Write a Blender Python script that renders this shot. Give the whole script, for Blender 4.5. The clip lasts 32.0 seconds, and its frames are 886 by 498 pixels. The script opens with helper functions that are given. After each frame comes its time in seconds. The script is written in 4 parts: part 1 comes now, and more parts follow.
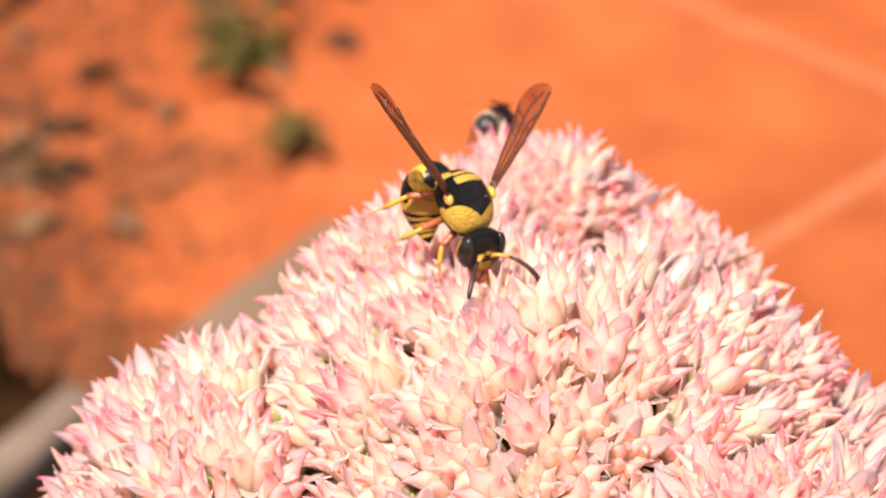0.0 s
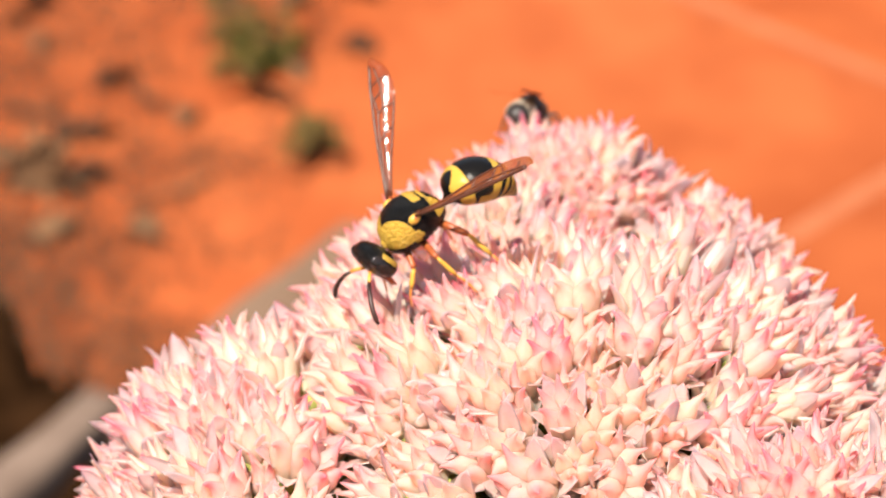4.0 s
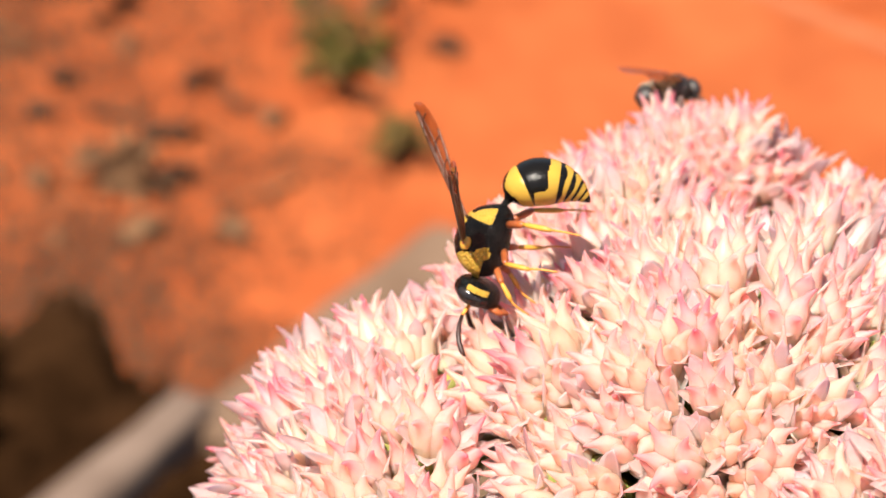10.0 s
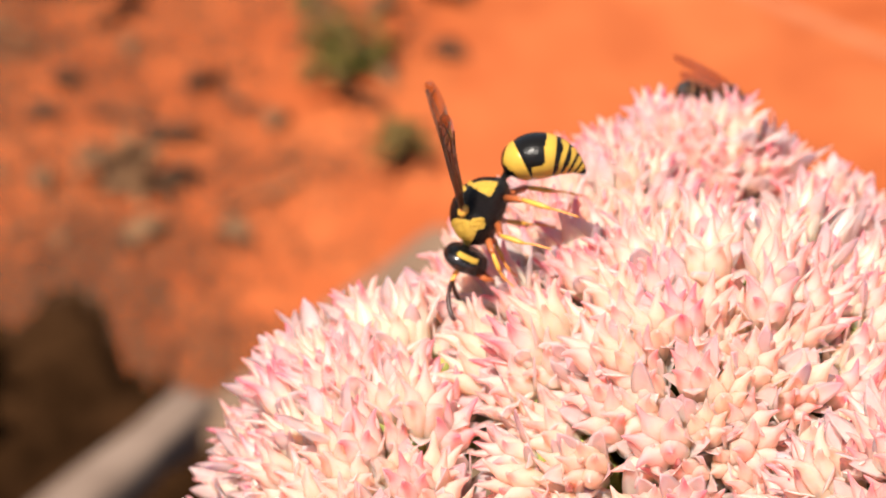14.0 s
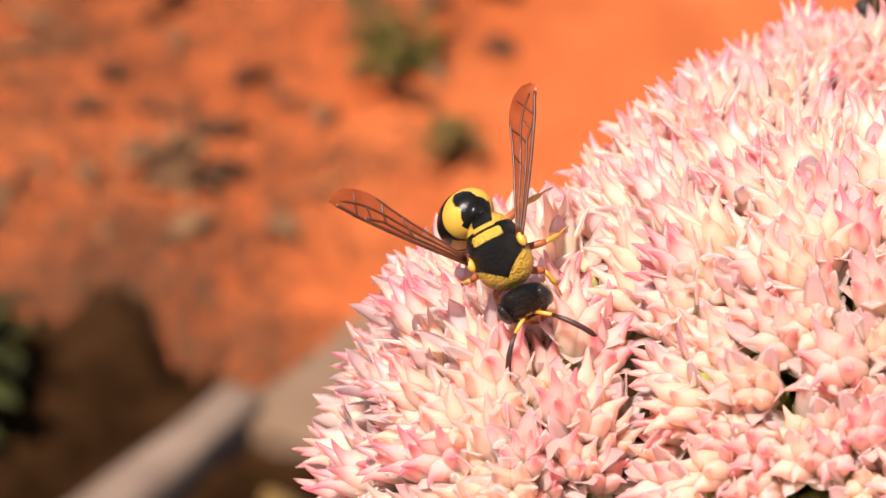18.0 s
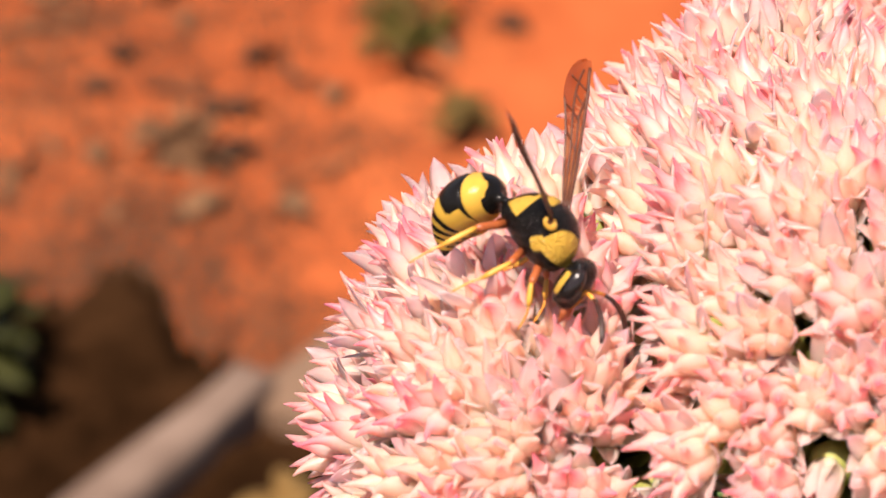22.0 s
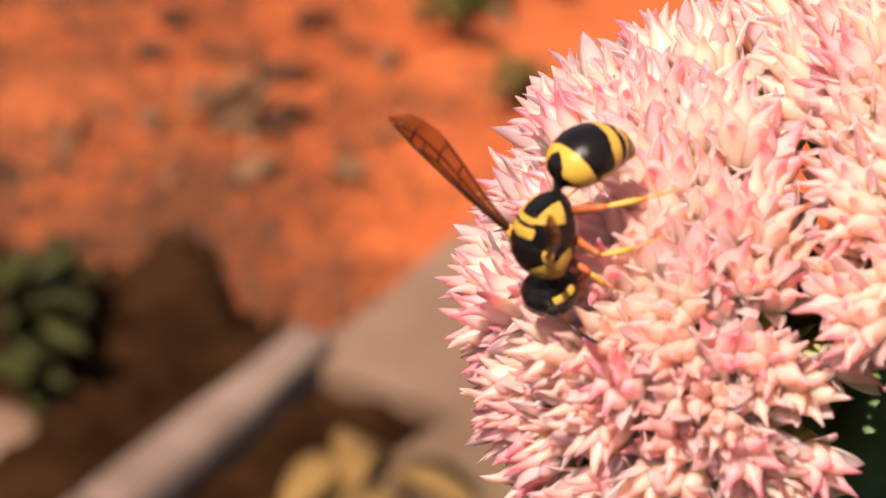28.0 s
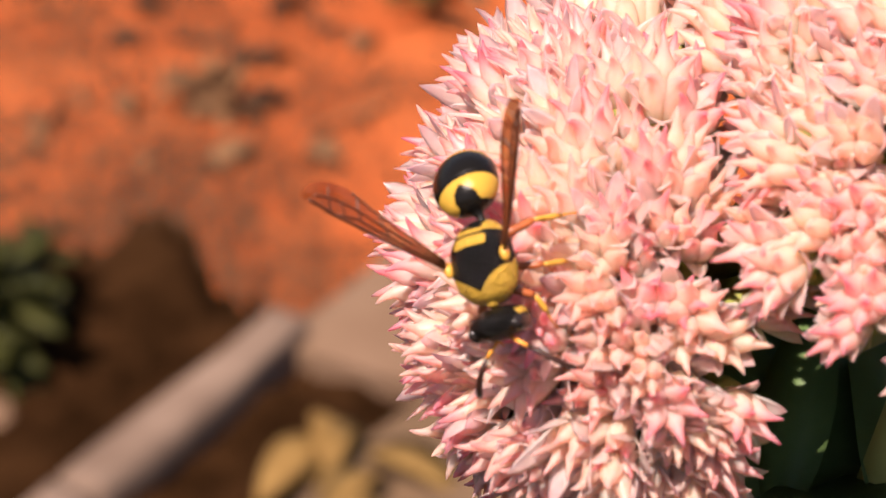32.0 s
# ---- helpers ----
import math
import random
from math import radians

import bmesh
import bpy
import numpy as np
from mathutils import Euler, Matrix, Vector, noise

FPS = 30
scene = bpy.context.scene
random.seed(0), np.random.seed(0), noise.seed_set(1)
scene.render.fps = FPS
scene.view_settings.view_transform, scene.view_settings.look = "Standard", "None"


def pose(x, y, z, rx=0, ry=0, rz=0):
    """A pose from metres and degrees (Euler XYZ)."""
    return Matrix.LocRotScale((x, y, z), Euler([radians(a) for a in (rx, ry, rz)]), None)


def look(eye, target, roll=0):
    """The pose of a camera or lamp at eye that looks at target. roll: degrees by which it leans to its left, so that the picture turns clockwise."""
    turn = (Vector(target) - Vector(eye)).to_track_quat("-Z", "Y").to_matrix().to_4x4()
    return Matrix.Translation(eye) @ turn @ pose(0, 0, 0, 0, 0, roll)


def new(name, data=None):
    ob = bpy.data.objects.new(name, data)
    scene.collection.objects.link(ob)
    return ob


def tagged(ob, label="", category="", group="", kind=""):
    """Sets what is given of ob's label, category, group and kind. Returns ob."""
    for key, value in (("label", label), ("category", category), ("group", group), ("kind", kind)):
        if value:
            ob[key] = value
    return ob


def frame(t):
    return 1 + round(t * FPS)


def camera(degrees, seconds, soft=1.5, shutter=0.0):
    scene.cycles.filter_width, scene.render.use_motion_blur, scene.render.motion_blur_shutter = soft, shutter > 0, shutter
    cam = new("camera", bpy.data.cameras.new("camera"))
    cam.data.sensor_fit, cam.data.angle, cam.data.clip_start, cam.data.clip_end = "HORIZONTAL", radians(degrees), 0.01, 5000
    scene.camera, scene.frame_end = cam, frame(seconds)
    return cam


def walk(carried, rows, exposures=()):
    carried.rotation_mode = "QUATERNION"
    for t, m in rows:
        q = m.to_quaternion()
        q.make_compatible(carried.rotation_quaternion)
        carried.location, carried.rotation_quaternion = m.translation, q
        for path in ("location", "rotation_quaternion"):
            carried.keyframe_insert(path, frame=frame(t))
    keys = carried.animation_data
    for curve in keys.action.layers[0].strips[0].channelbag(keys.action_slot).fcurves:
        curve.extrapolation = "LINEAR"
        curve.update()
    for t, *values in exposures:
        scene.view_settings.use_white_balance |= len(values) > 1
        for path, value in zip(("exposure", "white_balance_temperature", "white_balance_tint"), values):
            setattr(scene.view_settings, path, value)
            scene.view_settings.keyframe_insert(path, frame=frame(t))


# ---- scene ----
cam = camera(16, 32.0, soft=1.5)
cam.data.dof.use_dof = True
cam.data.dof.focus_distance = 0.216
cam.data.dof.aperture_fstop = 60.0


def at(x, y, z, yaw, pitch, roll):
    """A camera pose from millimetres and degrees: yaw to the left of +y, pitch up, roll as in look()."""
    eye, a, b = Vector((x, y, z)) * 0.001, radians(yaw), radians(pitch)
    return look(eye, eye + Vector((-math.sin(a) * math.cos(b), math.cos(a) * math.cos(b), math.sin(b))), roll)


walk(cam, [
    (0.0, at(7.03, -197.60, 608.62, -2.044, -31.244, 1.262)),
    (0.5, at(6.55, -197.42, 607.93, -1.997, -31.189, 1.331)),
    (1.0, at(5.08, -196.60, 606.61, -1.927, -31.389, 1.123)),
    (1.5, at(5.34, -198.01, 607.54, -1.954, -31.420, 1.172)),
    (2.0, at(5.46, -199.85, 607.79, -1.827, -31.457, 1.085)),
    (2.5, at(5.67, -200.38, 608.06, -1.828, -31.282, 0.938)),
    (4.5, at(5.47, -198.74, 607.62, -1.459, -31.158, 0.409)),
    (5.0, at(3.76, -199.71, 605.83, -0.868, -31.209, 0.37)),
    (5.5, at(2.65, -200.02, 605.72, -0.87, -31.214, 0.286)),
    (6.0, at(4.83, -200.51, 607.12, -0.826, -31.225, 0.12)),
    (6.5, at(4.96, -201.60, 606.44, -0.571, -31.208, 0.157)),
    (7.0, at(4.00, -199.40, 605.58, -0.54, -31.399, -0.054)),
    (7.5, at(3.10, -198.11, 604.07, -0.296, -31.393, 0.149)),
    (8.0, at(2.09, -196.32, 604.63, -0.235, -31.228, 0.063)),
    (8.5, at(3.05, -197.17, 604.23, -0.36, -31.221, -0.086)),
    (9.0, at(0.08, -199.16, 601.72, -0.593, -30.718, 0.376)),
    (9.5, at(2.32, -198.01, 605.34, -0.359, -31.139, 0.092)),
    (10.0, at(0.88, -196.47, 603.62, -0.11, -31.007, -0.014)),
    (10.5, at(1.15, -194.64, 602.83, -0.085, -31.230, -0.059)),
    (11.0, at(0.92, -194.42, 604.31, 0.001, -31.111, -0.368)),
    (11.5, at(0.81, -194.04, 603.85, -0.056, -31.205, -0.26)),
    (12.0, at(0.79, -195.76, 604.00, -0.056, -31.094, -0.308)),
    (12.5, at(0.49, -199.78, 605.29, -0.33, -30.658, -0.109)),
    (13.0, at(-0.33, -203.94, 606.31, -0.234, -30.470, 0.086)),
    (13.5, at(1.80, -204.29, 606.97, -0.387, -30.466, 0.362)),
    (14.0, at(1.42, -203.00, 605.90, -0.066, -30.905, 0.341)),
    (14.5, at(-0.14, -201.08, 604.60, 0.072, -30.866, 0.271)),
    (15.0, at(-3.75, -198.80, 600.52, 0.456, -31.059, 0.114)),
    (15.5, at(-5.94, -198.32, 598.61, 0.437, -31.074, 0.233)),
    (17.5, at(-6.76, -189.96, 590.92, 0.529, -30.782, 0.404)),
    (18.0, at(-7.08, -192.29, 590.21, 0.515, -30.562, 0.506)),
    (18.5, at(-6.82, -195.54, 590.34, 0.537, -30.984, 0.793)),
    (19.0, at(-4.54, -194.26, 589.97, 0.357, -30.677, 0.689)),
    (19.5, at(-3.47, -191.52, 587.92, 0.736, -30.719, 0.44)),
    (20.0, at(-6.13, -189.34, 585.62, 0.863, -30.867, 0.171)),
    (20.5, at(-6.47, -188.00, 584.94, 0.71, -30.795, 0.008)),
    (21.0, at(-6.01, -185.33, 583.41, 0.907, -30.721, -0.182)),
    (21.5, at(-5.35, -184.78, 582.48, 0.929, -30.644, -0.002)),
    (22.0, at(-5.83, -184.72, 582.47, 0.862, -30.822, -0.115)),
    (22.5, at(-4.18, -186.16, 582.49, 0.861, -30.587, 0.049)),
    (23.0, at(-5.45, -187.06, 583.87, 0.808, -30.490, -0.233)),
    (23.5, at(-6.59, -186.82, 582.50, 0.995, -30.597, -0.227)),
    (24.0, at(-10.26, -188.00, 579.89, 1.408, -30.916, -0.24)),
    (24.5, at(-10.70, -186.18, 578.12, 1.506, -31.131, -0.324)),
    (26.5, at(-9.11, -189.34, 579.54, 1.396, -30.906, -0.897)),
    (27.0, at(-9.63, -189.01, 578.36, 1.253, -30.754, -0.618)),
    (27.5, at(-12.70, -187.67, 576.43, 1.556, -31.301, -0.687)),
    (28.0, at(-13.94, -185.95, 574.28, 1.571, -31.095, -0.577)),
    (28.5, at(-12.69, -186.85, 575.28, 1.478, -31.076, -0.342)),
    (29.0, at(-11.89, -187.78, 575.78, 1.371, -31.168, -0.446)),
    (29.5, at(-13.11, -185.88, 572.34, 1.579, -31.484, -0.736)),
    (30.0, at(-12.62, -185.61, 572.19, 1.506, -31.474, -0.662)),
    (30.5, at(-11.59, -187.46, 573.08, 1.424, -31.297, -0.764)),
    (31.0, at(-11.22, -188.98, 573.59, 1.346, -31.249, -1.021)),
    (31.5, at(-9.92, -189.11, 573.92, 1.3, -31.206, -0.965)),
    (32.0, at(-9.92, -188.38, 573.35, 1.3, -31.337, -1.193)),
], exposures=[(0.0, 1.09, 6500, 10), (15.0, 1.05, 6550, 11), (24.0, 1.00, 6950, 22), (32.0, 0.98, 7050, 24)])

# ---- light ----
SUN = Vector((-0.22, -0.42, 0.88)).normalized()
world = bpy.data.worlds.new("world")
scene.world = world
world.use_nodes = True
wt = world.node_tree
sky = wt.nodes.new("ShaderNodeTexSky")
sky.sky_type, sky.sun_disc = "NISHITA", False
sky.sun_elevation = math.asin(SUN.z)
sky.sun_rotation = math.atan2(SUN.x, SUN.y)
wt.links.new(sky.outputs[0], wt.nodes["Background"].inputs[0])
wt.nodes["Background"].inputs[1].default_value = 0.06
sun = new("sun", bpy.data.lights.new("sun", "SUN"))
sun.data.energy, sun.data.angle, sun.data.color = 4.9, radians(0.53), (1.0, 0.92, 0.81)
sun.matrix_world = look(SUN * 5, (0, 0, 0))


# ---- materials ----
def shader(name, rough=0.6, metal=0.0):
    m = bpy.data.materials.new(name)
    m.use_nodes = True
    b = m.node_tree.nodes["Principled BSDF"]
    b.inputs["Roughness"].default_value, b.inputs["Metallic"].default_value = rough, metal
    return m, m.node_tree, b


def ramp(nt, stops, fac):
    r = nt.nodes.new("ShaderNodeValToRGB")
    while len(r.color_ramp.elements) < len(stops):
        r.color_ramp.elements.new(0.5)
    for e, (p, c) in zip(r.color_ramp.elements, stops):
        e.position, e.color = p, (*c, 1)
    nt.links.new(fac, r.inputs[0])
    return r.outputs[0]


def grain(nt, scale, detail=4.0, rough=0.55):
    tc, n = nt.nodes.new("ShaderNodeTexCoord"), nt.nodes.new("ShaderNodeTexNoise")
    n.inputs["Scale"].default_value, n.inputs["Detail"].default_value, n.inputs["Roughness"].default_value = scale, detail, rough
    nt.links.new(tc.outputs["Object"], n.inputs["Vector"])
    return n.outputs["Fac"]


def mixed(nt, a, b, fac, kind="MIX"):
    m = nt.nodes.new("ShaderNodeMix")
    m.data_type, m.blend_type = "RGBA", kind
    for socket, v in ((m.inputs[0], fac), (m.inputs[6], a), (m.inputs[7], b)):
        if isinstance(v, (int, float)):
            socket.default_value = v
        elif isinstance(v, tuple):
            socket.default_value = (*v, 1)
        else:
            nt.links.new(v, socket)
    return m.outputs[2]


def bumped(nt, b, height, strength, distance):
    k = nt.nodes.new("ShaderNodeBump")
    k.inputs["Strength"].default_value, k.inputs["Distance"].default_value = strength, distance
    nt.links.new(height, k.inputs["Height"])
    nt.links.new(k.outputs[0], b.inputs["Normal"])


def attribute(nt, name):
    a = nt.nodes.new("ShaderNodeAttribute")
    a.attribute_name = name
    return a.outputs["Fac"]


def flesh(name, stops, pale, islands=False, sheen=0.36):
    """Fleshy petal tissue: its colour runs along the piece and differs from piece to piece; light shines through it."""
    m, nt, b = shader(name, sheen)
    col = ramp(nt, stops, attribute(nt, "along"))
    if islands:
        pick = nt.nodes.new("ShaderNodeNewGeometry").outputs["Random Per Island"]
    else:
        pick = nt.nodes.new("ShaderNodeObjectInfo").outputs["Random"]
    span = nt.nodes.new("ShaderNodeMapRange")
    span.inputs["To Min"].default_value, span.inputs["To Max"].default_value = 0.0, 0.75
    nt.links.new(pick, span.inputs["Value"])
    col = mixed(nt, col, pale, span.outputs[0])
    streak = ramp(nt, [(0.35, (0.97, 0.93, 0.92)), (0.65, (1, 1, 1))], grain(nt, 900.0, 3.0))
    col = mixed(nt, col, streak, 1.0, "MULTIPLY")
    nt.links.new(col, b.inputs["Base Color"])
    b.inputs["Specular IOR Level"].default_value = 0.42
    bumped(nt, b, grain(nt, 1500.0, 2.0), 0.12, 0.0004)
    b.inputs["Subsurface Weight"].default_value = 0.8
    b.inputs["Subsurface Radius"].default_value = (1.0, 0.72, 0.60)
    b.inputs["Subsurface Scale"].default_value = 0.0016
    lit = nt.nodes.new("ShaderNodeBsdfTranslucent")
    nt.links.new(col, lit.inputs["Color"])
    mix = nt.nodes.new("ShaderNodeMixShader")
    mix.inputs[0].default_value = 0.58
    nt.links.new(b.outputs[0], mix.inputs[1])
    nt.links.new(lit.outputs[0], mix.inputs[2])
    nt.links.new(mix.outputs[0], nt.nodes["Material Output"].inputs[0])
    return m


PETAL = [(0.0, (0.78, 0.78, 0.42)), (0.14, (0.97, 0.92, 0.77)), (0.50, (0.98, 0.89, 0.84)), (0.78, (0.98, 0.82, 0.81)), (1.0, (0.93, 0.52, 0.56))]
CARPEL = [(0.0, (0.70, 0.70, 0.30)), (0.10, (0.96, 0.88, 0.64)), (0.36, (0.98, 0.88, 0.73)), (0.52, (0.98, 0.80, 0.70)), (0.64, (0.97, 0.66, 0.62)), (0.80, (0.92, 0.40, 0.44)), (1.0, (0.78, 0.18, 0.27))]
petal_skin = flesh("petal_skin", PETAL, (0.97, 0.88, 0.80))
carpel_skin = flesh("carpel_skin", CARPEL, (0.96, 0.79, 0.60))
petal_far = flesh("petal_skin_joined", PETAL, (0.97, 0.88, 0.80), True)
carpel_far = flesh("carpel_skin_joined", CARPEL, (0.96, 0.79, 0.60), True)


def plain(name, c1, c2, scale, rough=0.6, bump=0.2, dist=0.001, spec=0.15, detail=4.0):
    m, nt, b = shader(name, rough)
    n = grain(nt, scale, detail)
    nt.links.new(ramp(nt, [(0.3, c1), (0.7, c2)], n), b.inputs["Base Color"])
    b.inputs["Specular IOR Level"].default_value = spec
    if bump:
        bumped(nt, b, grain(nt, scale * 3), bump, dist)
    return m


stalk_green = plain("stalk_green", (0.17, 0.19, 0.045), (0.30, 0.30, 0.085), 300, 0.5, 0.1, 0.0003)
leaf_green = plain("leaf_green", (0.055, 0.10, 0.033), (0.115, 0.185, 0.065), 90, 0.45, 0.15, 0.0005)
stem_green = plain("stem_green", (0.28, 0.29, 0.09), (0.40, 0.40, 0.14), 120, 0.5, 0.1, 0.0005)
weed_green = plain("weed_green", (0.055, 0.05, 0.008), (0.11, 0.10, 0.02), 60, 0.6, 0.2)
weed_olive = plain("weed_olive", (0.070, 0.042, 0.010), (0.14, 0.085, 0.022), 60, 0.6, 0.2)
weed_dark = plain("weed_dark", (0.018, 0.020, 0.004), (0.045, 0.045, 0.009), 60, 0.6, 0.2)
dry_brown = plain("dry_brown", (0.08, 0.04, 0.02), (0.22, 0.11, 0.05), 80, 0.8, 0.2)
dry_yellow = plain("dry_yellow", (0.125, 0.068, 0.019), (0.21, 0.125, 0.040), 60, 0.8, 0.2)
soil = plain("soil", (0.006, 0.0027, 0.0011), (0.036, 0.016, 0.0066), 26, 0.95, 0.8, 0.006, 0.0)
weathered = plain("weathered_wood", (0.11, 0.072, 0.052), (0.22, 0.155, 0.117), 25, 0.85, 0.4, 0.002)
paver_tan = plain("paver_tan", (0.125, 0.073, 0.044), (0.20, 0.128, 0.083), 18, 0.85, 0.4, 0.002)
paver_brown = plain("paver_brown", (0.085, 0.050, 0.028), (0.15, 0.095, 0.055), 30, 0.85, 0.4, 0.002)
grout = plain("grout", (0.30, 0.090, 0.036), (0.36, 0.12, 0.052), 60, 0.95, 0.4, 0.001)


def terracotta():
    m, nt, b = shader("terracotta", 0.85)
    b.inputs["Specular IOR Level"].default_value = 0.12
    col = ramp(nt, [(0.3, (0.29, 0.064, 0.016)), (0.7, (0.42, 0.108, 0.032))], grain(nt, 7.0, 6.0))
    col = mixed(nt, col, ramp(nt, [(0.40, (0.75, 0.62, 0.55)), (0.6, (1, 1, 1))], grain(nt, 22.0, 5.0)), 0.55, "MULTIPLY")
    pick = nt.nodes.new("ShaderNodeObjectInfo").outputs["Random"]
    col = mixed(nt, col, ramp(nt, [(0.0, (0.88, 0.86, 0.84)), (1.0, (1, 1, 1))], pick), 1.0, "MULTIPLY")
    nt.links.new(col, b.inputs["Base Color"])
    bumped(nt, b, grain(nt, 120.0), 0.3, 0.001)
    return m


tile_clay = terracotta()


def cuticle(name, dark, bright, rough, pits, relief, deep=0.00025, gloss=0.2):
    """Insect cuticle: dark with bright marks where the mesh says so, finely pitted."""
    m, nt, b = shader(name, rough)
    soft = nt.nodes.new("ShaderNodeMapRange")
    soft.inputs["From Min"].default_value, soft.inputs["From Max"].default_value = 0.40, 0.60
    nt.links.new(attribute(nt, "mark"), soft.inputs["Value"])
    b1 = ramp(nt, [(0.3, bright), (0.7, tuple(min(1.0, v * 1.12) for v in bright))], grain(nt, 1200.0))
    nt.links.new(mixed(nt, dark, b1, soft.outputs[0]), b.inputs["Base Color"])
    b.inputs["Specular IOR Level"].default_value = gloss
    bumped(nt, b, grain(nt, pits, 2.0), relief, deep)
    return m


YELLOW = (0.45, 0.268, 0.040)
cut_rough = cuticle("cuticle_pitted", (0.004, 0.0035, 0.003), YELLOW, 0.15, 5200.0, 1.0, 0.00032, 0.18)
cut_smooth = cuticle("cuticle_smooth", (0.007, 0.006, 0.005), YELLOW, 0.24, 7000.0, 0.15)
eye_black = plain("eye_black", (0.008, 0.006, 0.006), (0.02, 0.014, 0.012), 900, 0.18, 0.0, spec=0.45)
amber = plain("leg_amber", (0.62, 0.22, 0.03), (0.75, 0.32, 0.05), 700, 0.4, 0.0, spec=0.45)
leg_yellow = plain("leg_yellow", (0.46, 0.235, 0.03), (0.58, 0.31, 0.045), 700, 0.4, 0.0, spec=0.45)
leg_red = plain("leg_red", (0.20, 0.045, 0.015), (0.45, 0.12, 0.03), 500, 0.4, 0.0, spec=0.45)
horn_brown = plain("antenna_brown", (0.018, 0.008, 0.006), (0.05, 0.016, 0.010), 700, 0.45, 0.0, spec=0.45)
vein_brown = plain("vein_brown", (0.05, 0.014, 0.006), (0.10, 0.03, 0.012), 700, 0.4, 0.0, spec=0.45)
insect_dark = plain("insect_dark", (0.010, 0.008, 0.008), (0.04, 0.03, 0.025), 500, 0.45, 0.0, spec=0.45)
insect_band = plain("insect_band", (0.22, 0.17, 0.12), (0.40, 0.32, 0.24), 500, 0.7, 0.0)


def membrane():
    """Smoky amber wing film that lets light through and glints."""
    m, nt, b = shader("wing_membrane", 0.14)
    col = ramp(nt, [(0.3, (0.13, 0.032, 0.010)), (0.7, (0.24, 0.065, 0.022))], grain(nt, 500.0))
    nt.links.new(col, b.inputs["Base Color"])
    bumped(nt, b, grain(nt, 900.0, 3.0), 0.35, 0.0003)
    clear = nt.nodes.new("ShaderNodeBsdfTransparent")
    clear.inputs[0].default_value = (0.88, 0.50, 0.26, 1)
    mix = nt.nodes.new("ShaderNodeMixShader")
    mix.inputs[0].default_value = 0.36
    nt.links.new(b.outputs[0], mix.inputs[1])
    nt.links.new(clear.outputs[0], mix.inputs[2])
    nt.links.new(mix.outputs[0], nt.nodes["Material Output"].inputs[0])
    return m


wing_film = membrane()


# ---- mesh tools ----
def mesh_of(name, bm, *mats):
    me = bpy.data.meshes.new(name)
    bm.to_mesh(me)
    bm.free()
    for m in mats:
        me.materials.append(m)
    me.polygons.foreach_set("use_smooth", [True] * len(me.polygons))
    return me


def part(name, data, parent, m=None, label="", mats=()):
    """Links a mesh, or a bmesh with its materials, as one object under a thing or a part."""
    if isinstance(data, bmesh.types.BMesh):
        data = mesh_of(name, data, *mats)
    ob = new(name, data)
    ob.parent = parent
    if m is not None:
        ob.matrix_basis = m
    return tagged(ob, label) if label else ob


def flat(ob):
    ob.data.polygons.foreach_set("use_smooth", [False] * len(ob.data.polygons))
    return ob


def tube(bm, points, radii, sides=8, cap=True, flatten=1.0, slot=0):
    """A bent tapering tube through points; returns its rings."""
    pts, rings, side = [Vector(p) for p in points], [], None
    for i, p in enumerate(pts):
        d = (pts[min(i + 1, len(pts) - 1)] - pts[max(i - 1, 0)]).normalized()
        if side is None:
            side = d.orthogonal().normalized()
        side = (side - d * side.dot(d)).normalized()
        up = d.cross(side)
        r = radii[i] if isinstance(radii, (list, tuple)) else radii
        rings.append([bm.verts.new(p + (side * math.cos(a) + up * math.sin(a) * flatten) * r) for a in (2 * math.pi * k / sides for k in range(sides))])
    for a, b in zip(rings, rings[1:]):
        for k in range(sides):
            bm.faces.new((a[k], a[(k + 1) % sides], b[(k + 1) % sides], b[k])).material_index = slot
    if cap:
        bm.faces.new(rings[0][::-1]).material_index = slot
        bm.faces.new(rings[-1]).material_index = slot
    return rings


def box(bm, m, sx, sy, sz, bevel=0.0):
    made = bmesh.ops.create_cube(bm, size=1.0, matrix=m @ Matrix.Diagonal((sx, sy, sz, 1)))["verts"]
    if bevel:
        edges = {e for v in made for e in v.link_edges}
        bmesh.ops.bevel(bm, geom=list(edges), offset=bevel, segments=2, affect="EDGES", profile=0.6)


